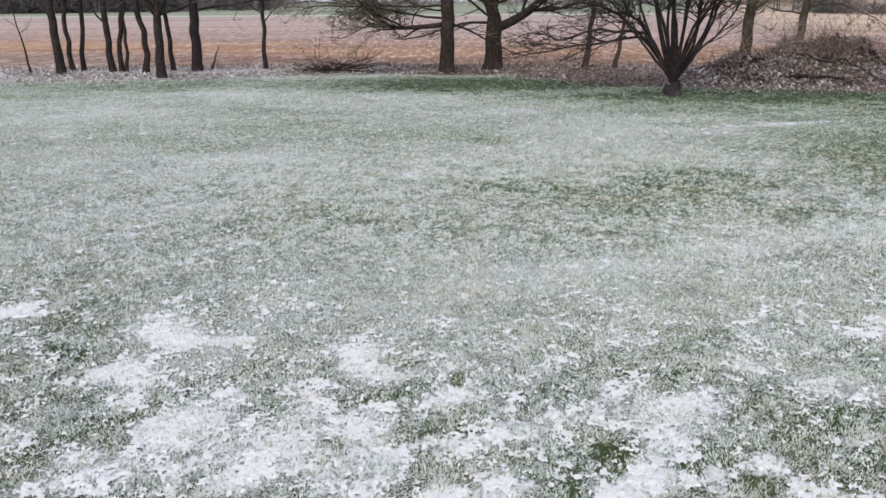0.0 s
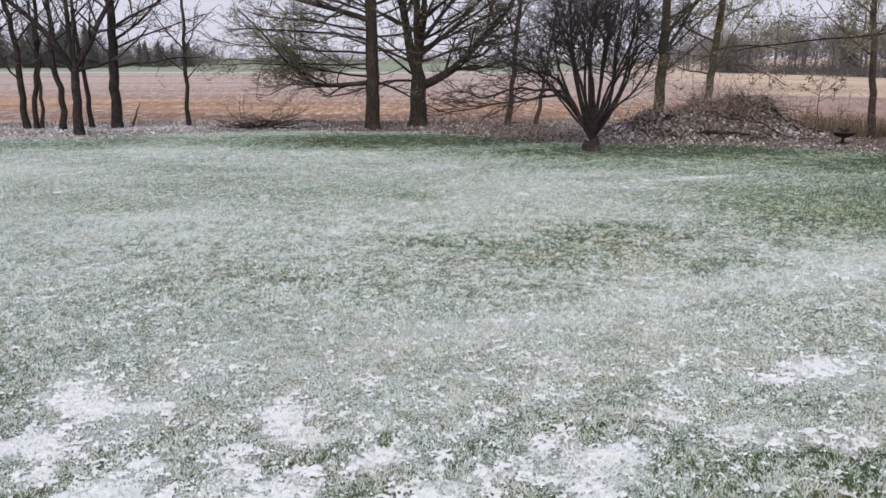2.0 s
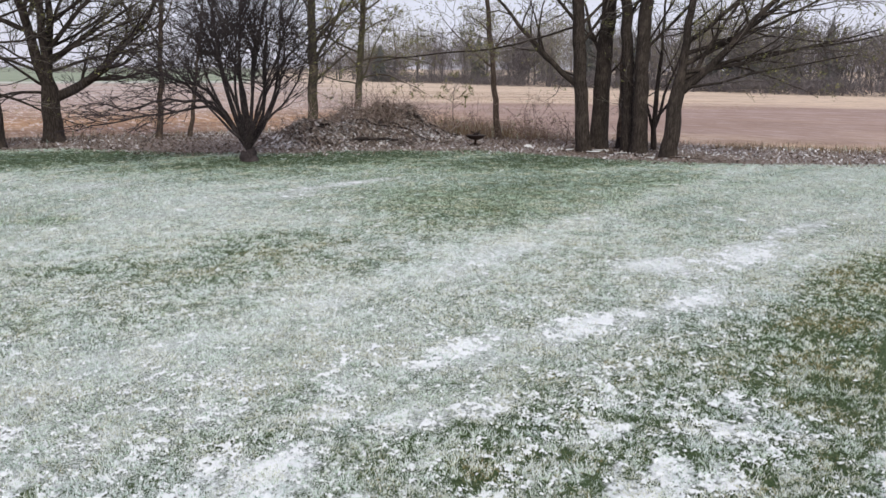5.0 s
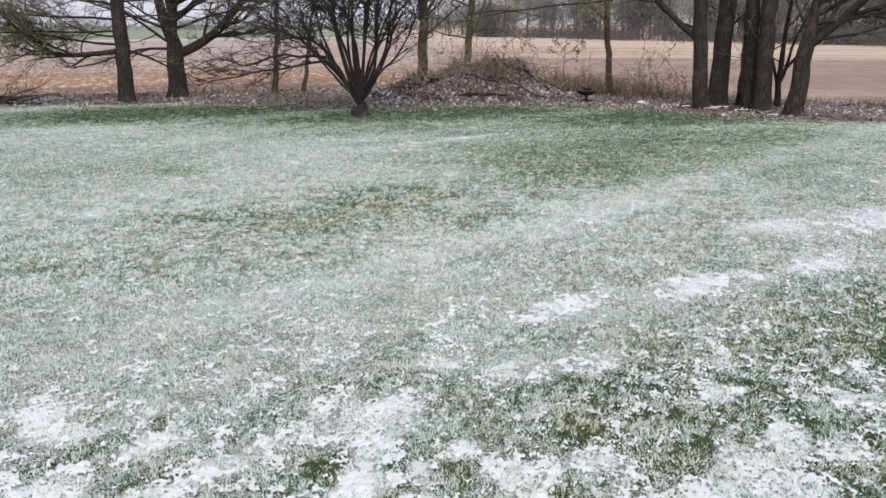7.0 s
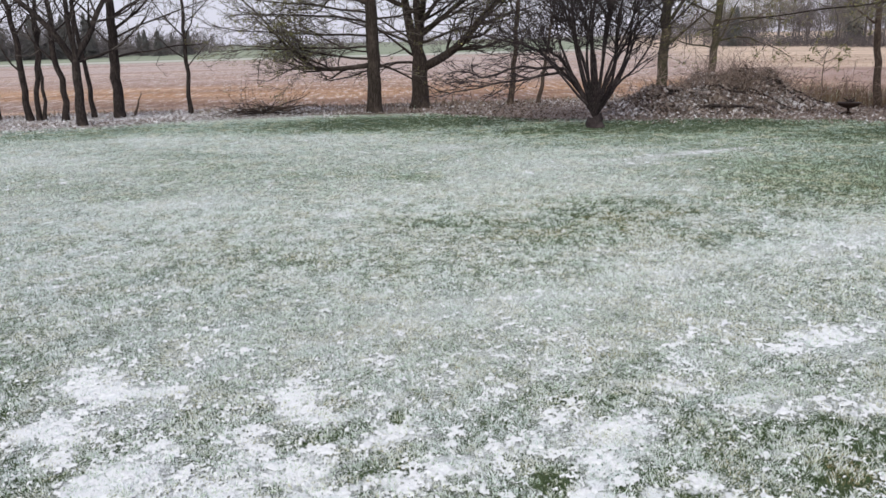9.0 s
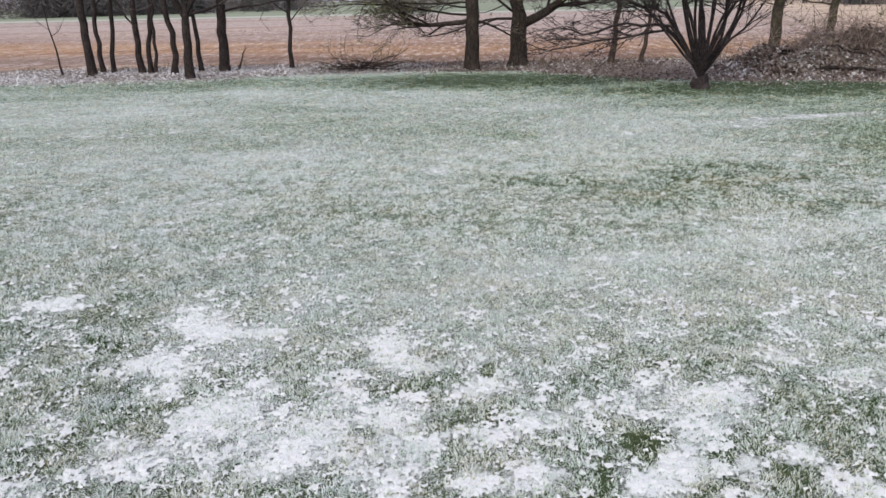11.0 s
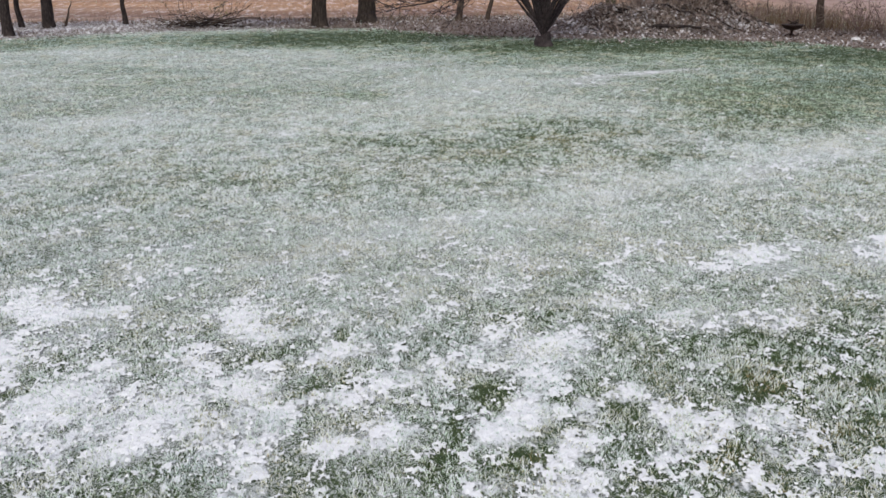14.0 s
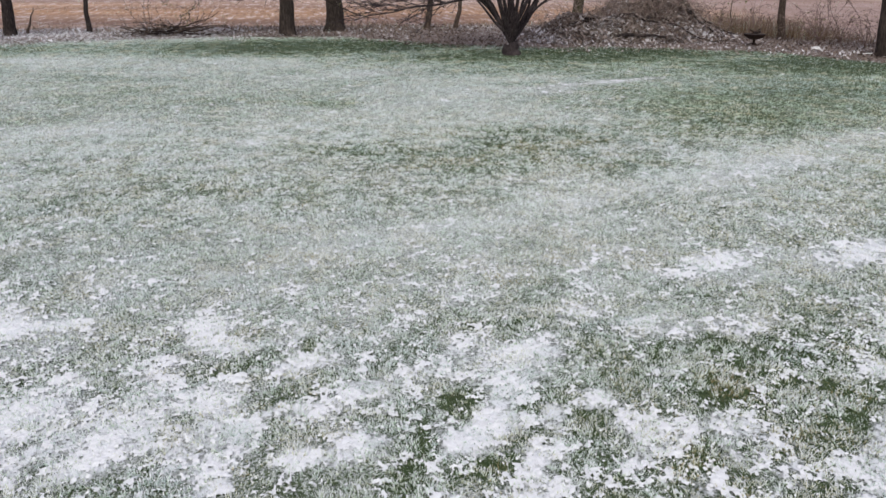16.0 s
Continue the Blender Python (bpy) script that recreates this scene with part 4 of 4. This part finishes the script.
tree("clump_tree", "dark trunk pressed against its neighbour", 16.42, 17.22, 15, .19, (), (-.055, 0), BARK_OAK, TWIG, 64, 13, 3.2, BIG, .03, group=CLUMP)
tree("clump_tree", "broad dark trunk in the clump", 16.36, 16.76, 16, .225, [(2.8, 10, 50, 4, .05, .2), (1.75, 165, 35, 1.5, .022, .2), (1.5, 20, 30, 1.2, .018, .3)], (-.01, 0), BARK_OAK, TWIG, 65, 14, 2.2, BIG, .03, group=CLUMP, buds=2500, bud_size=.019)
tree("clump_tree", "slim shrubby stem with upright shoots", 17.45, 17.27, 5.5, .09, [(.5, 170, 75, 3.6, .05, .1), (.6, 20, 70, 3.6, .05, .2), (.9, 10, 55, 3, .045, .3), (.4, 190, 78, 3.4, .04, .1)], (.01, 0), BARK_DARK, TWIG, 66, 5, 1.8, BIG, .06, group=CLUMP)
tree("clump_tree", "leaning trunk with many spreading limbs", 16.45, 15.70, 12, .22, [
    (1.7, -2, 40, 5.5, .12, .25), (1.5, 8, 52, 4.2, .07, .2), (2.1, 0, 26, 5.0, .07, .0), (2.3, -8, 12, 5.0, .06, .0), (2.5, 10, 34, 5.2, .07, .05), (2.8, 0, 22, 5.6, .06, -.05), (3.1, 5, 42, 5, .07, .1), (2.0, 170, 55, 2.2, .03, .2), (1.9, -15, 8, 4.4, .04, -.05)],
    (.085, 0), BARK_OAK, TWIG, 67, 9, 3.4, BIG, .05, group=CLUMP, flare=1.35, fork=(1.9, .6), buds=6000, bud_size=.018)


# ---- brush mound ----
def build_mound():
    rng = np.random.default_rng(71)
    cx, cy, rx, ry, tall = 10.65, 23.95, 3.7, 2.1, .82
    root = thing("brush_mound", cx, cy, 0, "heap of dead brambles, leaves and cut branches", "brush pile")

    def hump(x, y):
        d = np.sqrt((x / rx) ** 2 + (y / ry) ** 2)
        crest = np.exp(-((x - 1.1) / 1.3) ** 2) * .55 + .66
        return tall * (1 - step01(.5, 1.08, d)) * crest * (.45 + 1.1 * fbm(x + 40, y, 1.5, 4, 72))

    g = np.linspace(-1.1, 1.1, 70)
    x, y = np.meshgrid(g * rx, g * ry)
    x, y = x.ravel(), y.ravel()
    i = (np.arange(69)[:, None] * 70 + np.arange(69)).ravel()
    one = np.ones(len(x))
    me = array_mesh("heap", np.stack([x, y, hump(x, y) - .03], -1), np.stack([i, i + 1, i + 71, i + 70], -1), GROUND, True, pack=0 * one, dust=.42 * one, litter=one, field=0 * one)
    part("mound_body", me, GROUND, root)
    n = 22000
    a, r = rng.uniform(0, 2 * np.pi, n), np.sqrt(rng.random(n)) * 1.05
    lx, ly = np.cos(a) * r * rx, np.sin(a) * r * ry
    vv, ff, tt = leaf_scatter(rng, lx, ly, hump(lx, ly), rng.uniform(.03, .075, n), np.clip(.31 + rng.random(n) * .58 + .6 * (fbm(lx + 9, ly, 1.3, 3, 73) - .45) - .25 * np.exp(-((lx - 1.0) / .9) ** 2) * step01(.3, .7, hump(lx, ly)), 0, 1))
    tagged(part("leaf_cover", array_mesh("leaf_cover", vv, ff, LEAF, False, tone=tt), LEAF, root, "brown leaves flecked with snow"), kind="stuff")
    canes, tone = Tubes(), []
    for q in range(1250):
        a, r = rng.uniform(0, 2 * np.pi), math.sqrt(rng.random())
        x, y = math.cos(a) * r * rx * (.55 if q % 3 else .95) + (.8 if q % 3 else .1), math.sin(a) * r * ry * .9
        z = float(hump(np.array([x]), np.array([y]))[0]) - .03
        az, el = rng.uniform(0, 2 * np.pi), radians(rng.uniform(20, 85))
        d = np.array([math.cos(az) * math.cos(el), math.sin(az) * math.cos(el), math.sin(el)])
        pts, _ = run(rng, np.array([x, y, z]), d, rng.uniform(.4, 1.4), .14, .4, rng.uniform(-1.9, -.4))
        pts[:, 2] = np.maximum(pts[:, 2], -.01)
        before = canes.n
        canes.add(pts, np.linspace(.008, .004, len(pts)), 3)
        tone += [rng.random()] * (canes.n - before)
    tagged(part("bramble", canes.mesh("bramble", CANE, tone=tone), CANE, root, "arching dead bramble canes"), kind="stuff")
    for q in range(34):
        x, y = rng.uniform(-.8, .75) * rx, rng.uniform(-.85, .2) * ry
        z = float(hump(np.array([x]), np.array([y]))[0])
        az = rng.uniform(-.5, .5)
        pts, _ = run(rng, np.array([x, y, z + .02]), np.array([math.cos(az), math.sin(az), rng.uniform(-.1, .15)]), rng.uniform(.5, 1.6), .2, .2, -.1)
        pts[:, 2] = np.minimum(pts[:, 2], hump(pts[:, 0], pts[:, 1]) + .09)
        t = Tubes()
        t.add(pts, np.linspace(.06, .03, len(pts)) * rng.uniform(.4, 1.15), 6, .1, rng)
        part("cut_branch", t.mesh("cut_branch", BARK_DARK), BARK_DARK, root)


def build_brush_pile():
    rng = np.random.default_rng(75)
    root = thing("brush_pile", -3.40, 27.12, 0, "low pile of dark pruned branches with snow", "brush pile")

    def bough(p, d, length, rise, r, mat, count):
        pts, w = run(rng, p, d, length, .13, .3, rise)
        pts[:, 2] = np.maximum(pts[:, 2], .01)
        t = Tubes()
        t.add(pts, np.linspace(r, r * .3, len(pts)), 5)
        branch = part("branch", t.mesh("branch", mat), mat, root)
        for k in range(count):
            i = rng.integers(1, len(pts) - 1)
            sub, _ = run(rng, pts[i], aside(rng, w[i - 1], radians(42)), rng.uniform(.2, .65), .1, .3, .2)
            sub[:, 2] = np.maximum(sub[:, 2], .01)
            t = Tubes()
            t.add(sub, np.linspace(.007, .003, len(sub)), 3)
            part("twig", t.mesh("twig", mat), mat, branch)

    for q in range(42):
        az = rng.choice([0, math.pi]) + rng.normal(0, .3)
        bough(np.array([rng.uniform(-1.1, 1.1), rng.uniform(-.35, .35), rng.uniform(.02, .24)]), np.array([math.cos(az), math.sin(az), rng.uniform(-.1, .2)]), rng.uniform(.7, 1.7), rng.uniform(-.2, .25), .022 * rng.uniform(.4, 1.1), BARK_WARM if q % 2 else BARK_DARK, 5)
    for az, el, l in ((math.pi - .1, .9, 1.2), (math.pi + .3, .5, 1.4), (.2, .8, 1.1), (.6, 1.1, 1.0), (math.pi - .5, 1.2, 1.1)):
        bough(np.array([math.cos(az) * .7, 0, .1]), np.array([math.cos(az) * math.cos(el), 0, math.sin(el)]), l, .3, .012, BARK_WARM, 7)


build_mound()
build_brush_pile()


# ---- fire pit, stones ----
def lathe(profile, sides):
    bm = bmesh.new()
    rings = []
    for r, z in profile:
        rings.append([bm.verts.new((r * math.cos(2 * math.pi * k / sides), r * math.sin(2 * math.pi * k / sides), z)) for k in range(sides)])
    for a, b in zip(rings, rings[1:]):
        for k in range(sides):
            bm.faces.new((a[k], a[(k + 1) % sides], b[(k + 1) % sides], b[k]))
    bm.faces.new(rings[0][::-1])
    bm.faces.new(rings[-1])
    return bm


def rod(a, b, r0, r1, sides=8):
    bm = bmesh.new()
    a, b = Vector(a), Vector(b)
    m = Matrix.Translation((a + b) / 2) @ (b - a).to_track_quat("Z", "Y").to_matrix().to_4x4()
    bmesh.ops.create_cone(bm, cap_ends=True, segments=sides, radius1=r0, radius2=r1, depth=(b - a).length, matrix=m)
    return bm


def build_fire_pit():
    root = thing("fire_pit", 13.38, 20.92, .01, "small rusted iron fire bowl on a pedestal", "fire pit")
    part("bowl", lathe([(.06, .17), (.16, .19), (.25, .24), (.30, .30), (.295, .315), (.24, .26), (.15, .21), (.03, .195)], 28), IRON, root)
    part("rim", lathe([(.29, .305), (.325, .31), (.325, .322), (.29, .325)], 28), IRON, root)
    part("pedestal", lathe([(.05, .02), (.038, .05), (.034, .15), (.07, .18)], 12), IRON, root)
    for k in range(3):
        a = 2 * math.pi * k / 3 + .4
        part("foot", rod((math.cos(a) * .03, math.sin(a) * .03, .07), (math.cos(a) * .2, math.sin(a) * .2, .0), .014, .012), IRON, root)
    rng = np.random.default_rng(81)
    for k in range(7):
        a = rng.uniform(0, 6.28)
        part("charred_stick", rod((math.cos(a) * .2, math.sin(a) * .14, .26), (-math.cos(a) * .16, -math.sin(a) * .12, .36 + .12 * rng.random()), .02, .012, 6), BARK_DARK, root)


def build_stone(x, y, size, seed, label):
    rng = np.random.default_rng(seed)
    bm = bmesh.new()
    bmesh.ops.create_icosphere(bm, subdivisions=2, radius=size)
    for v in bm.verts:
        v.co *= 1 + .25 * (rng.random() - .5)
        v.co.z = v.co.z * .55 + size * .3
    me = bpy.data.meshes.new("stone")
    bm.to_mesh(me)
    bm.free()
    me.materials.append(STONE)
    ob = new("stone", me)
    ob.location = (x, y, 0)
    tagged(ob, label, "stone")


def build_stick(x, y, turn, length, seed):
    # a snow-flecked dead stick lying on the litter
    rng = np.random.default_rng(seed)
    z = float(height_at(np.array([x]), np.array([y]))[0])
    root = thing("fallen_stick", x, y, z, "snow-flecked dead stick lying at the clump's foot", "stick", "sticks under the clump", turn)
    pts, ways = run(rng, np.array([-length / 2, 0, .035]), np.array([1.0, 0, .02]), length, .12, .16, 0)
    pts[:, 2] = np.clip(pts[:, 2], .02, .07)
    t = Tubes()
    t.add(pts, np.linspace(.022, .009, len(pts)) * rng.uniform(.7, 1.2), 6, .12, rng)
    wood = part("stem", t.mesh("stem", BARK_WARM), BARK_WARM, root)
    c = Tubes()
    cut = pts[1:max(4, len(pts) * 2 // 3)] + np.array([0, 0, .012])
    c.add(cut, np.full(len(cut), .013), 5, .5, rng)
    part("snow_cap", c.mesh("snow_cap", SNOWMAT), SNOWMAT, wood, "thin line of snow")
    for q in range(2):
        i = int(rng.integers(2, len(pts) - 1))
        sub, _ = run(rng, pts[i], aside(rng, ways[i - 1], radians(40), .9), rng.uniform(.15, .35), .08, .2, 0)
        sub[:, 2] = np.maximum(sub[:, 2], .015)
        t = Tubes()
        t.add(sub, np.linspace(.008, .004, len(sub)), 4)
        part("side_twig", t.mesh("side_twig", BARK_WARM), BARK_WARM, wood)


build_fire_pit()
for k, (sx, sy, turn, l) in enumerate(((15.2, 17.2, -25, .9), (15.7, 16.6, -40, 1.1), (16.0, 16.2, 10, .7), (15.6, 17.5, -60, .8), (16.6, 15.1, -50, .9), (15.9, 15.6, -15, .8), (16.9, 15.9, 30, .7), (14.9, 18.0, -20, .6), (16.0, 17.7, -35, .7))):
    build_stick(sx, sy, turn, l, 400 + k)
build_stone(14.44, 19.55, .13, 82, "pale snow-capped stone at the lawn edge")
tree("stump", "low dark cut stump between the trunks", 16.99, 18.18, .42, .16, (), (0, 0), BARK_DARK, TWIG, 83, group="", flare=1.3, taper=.1, category="stump")


# ---- far woods and conifers ----
def build_far():
    rng = np.random.default_rng(91)
    vv, tone, n = [], [], 0

    def puff(c, sx, sz, count, size, t):
        # a haze of small slivers, mostly upright
        at = rng.normal(0, 1, (count, 3)) * [sx, sx, sz] * .5 + c
        up = rng.normal(0, .7, (count, 3)) + [0, 0, .6]
        side = rng.normal(0, 1, (count, 3))
        l = size * rng.uniform(.5, 1.6, count)[:, None]
        vv.append(np.stack([at - side * .05 * l, at + side * .05 * l, at + up * l], 1).reshape(-1, 3))
        tone.append(np.repeat(np.clip(t + rng.normal(0, .18, count), 0, 1), 3))

    trunks, tt = Tubes(), []
    for k in range(150):
        u = rng.random()
        b = radians(21 + 52 * u)
        dist = np.interp(u, [0, .25, .6, 1], [165, 122, 100, 90]) + rng.uniform(0, 45)
        x, y = dist * math.sin(b), dist * math.cos(b)
        h = rng.uniform(5.5, 9.4) * (.75 if u < .12 else 1)
        pts, _ = run(rng, np.array([x, y, 0.0]), np.array([0, 0, 1.0]), h * .85, 1.0, .12, 0)
        trunks.add(pts, np.linspace(.17, .04, len(pts)), 5)
        for q in range(7):
            pts2, _ = run(rng, pts[rng.integers(2, len(pts) - 1)], np.array([*rng.normal(0, .6, 2), 1.0]), rng.uniform(1.5, 3.5), .7, .3, .2)
            trunks.add(pts2, np.linspace(.06, .02, len(pts2)), 3)
        g = .75 if rng.random() < .25 else .35
        for q in range(6):
            puff(np.array([x, y, h * rng.uniform(.35, .95)]) + rng.normal(0, 1, 3) * [1.3, 1.3, .3], 2.6, 2.4, 210, .48, g)
    for deg, dist, h in ((24.6, 158, 11.0), (26.4, 150, 13.0), (28.0, 146, 11.0), (33.0, 126, 11.5), (37.5, 116, 10.0), (49.0, 100, 9.5)):
        x, y = dist * math.sin(radians(deg)), dist * math.cos(radians(deg))
        pts, _ = run(rng, np.array([x, y, 0.0]), np.array([0, 0, 1.0]), h * .9, 1.0, .1, 0)
        trunks.add(pts, np.linspace(.2, .05, len(pts)), 5)
        for q in range(14):
            puff(np.array([x, y, h * rng.uniform(.3, .98)]) + rng.normal(0, 1, 3) * [1.5, 1.5, .3], 2.6, 2.2, 220, .42, .92)
    for k in range(260):
        u = rng.random()
        b = radians(24 + 48 * u)
        dist = np.interp(u, [0, .25, .6, 1], [150, 112, 88, 78]) + rng.uniform(0, 8)
        puff(np.array([dist * math.sin(b), dist * math.cos(b), rng.uniform(.3, 1.0)]), 3.0, 1.0, 220, .4, .2)
    for k in range(70):
        b = radians(rng.uniform(-24, -11))
        dist = rng.uniform(235, 300)
        puff(np.array([dist * math.sin(b), dist * math.cos(b), rng.uniform(.5, 5.5) * (1 if b < -.33 else .6)]), 7, 4, 330, .9, .22)
    for k in range(46):
        b = radians(rng.uniform(-31, -16.5))
        dist = rng.uniform(205, 250)
        puff(np.array([dist * math.sin(b), dist * math.cos(b), rng.uniform(1, 7)]), 6, 5, 420, .9, .1)
    for k in range(70):
        b = radians(rng.uniform(-32, 22))
        dist = rng.uniform(330, 520)
        puff(np.array([dist * math.sin(b), dist * math.cos(b), rng.uniform(.5, 2.5)]), 14, 3.4, 400, 1.2, .5)
    v = np.concatenate(vv)
    tagged(new("far_woods", array_mesh("far_woods", v, np.arange(len(v)).reshape(-1, 3), FARWOOD_HAZED, False, tone=np.concatenate(tone))), "grey-brown bare woods across the field, air haze put into the colour", "woods", kind="stuff")
    tagged(new("far_trunks", trunks.mesh("far_trunks", FARWOOD_HAZED, tone=np.full(trunks.n, .15))), "thin trunks of the far woods, greyed in colour for air haze", "woods", kind="stuff")
    # conifers: tiers of drooping sprays round a spire
    vv, tone = [], []
    spots = [(radians(rng.uniform(-28.5, -23)), rng.uniform(215, 260), rng.uniform(11, 17)) for k in range(16)]
    spots += [(radians(rng.uniform(-22.5, -17.5)), rng.uniform(215, 250), rng.uniform(7.5, 11.5)) for k in range(16)]
    spots += [(radians(rng.uniform(-16, -11.5)), rng.uniform(225, 270), rng.uniform(5, 7)) for k in range(8)]
    spots += [(radians(rng.uniform(-16, -9)), rng.uniform(260, 330), rng.uniform(3, 4)) for k in range(3)]
    spots += [(radians(rng.uniform(37, 62)), rng.uniform(112, 150), rng.uniform(6, 9.5)) for k in range(26)]
    spots += [(radians(rng.uniform(24, 38)), rng.uniform(140, 170), rng.uniform(6, 9.5)) for k in range(5)]
    for b, dist, h in spots:
        x, y = dist * math.sin(b), dist * math.cos(b)
        c = 900
        zz = rng.random(c) ** 1.3
        a = rng.uniform(0, 2 * np.pi, c)
        rr = h * .30 * (1 - zz) ** .65 * (.45 + .8 * rng.random(c)) + .1
        tip = np.stack([x + rr * np.cos(a), y + rr * np.sin(a), .3 + zz * h - rr * .25], -1)
        root = np.stack([x + .3 * rr * np.cos(a), y + .3 * rr * np.sin(a), .3 + zz * h + .2], -1)
        side = np.stack([-np.sin(a), np.cos(a), rng.normal(0, .4, c)], -1) * (h * .02)
        vv.append(np.stack([root - side, root + side, tip], 1).reshape(-1, 3))
        tone.append(np.repeat(rng.random(c), 3))
    v = np.concatenate(vv)
    tagged(new("far_conifers", array_mesh("far_conifers", v, np.arange(len(v)).reshape(-1, 3), FARFIR_HAZED, False, tone=np.concatenate(tone))), "dark evergreen trees far across the field, paled in colour for air haze", "conifers", kind="stuff")


build_far()
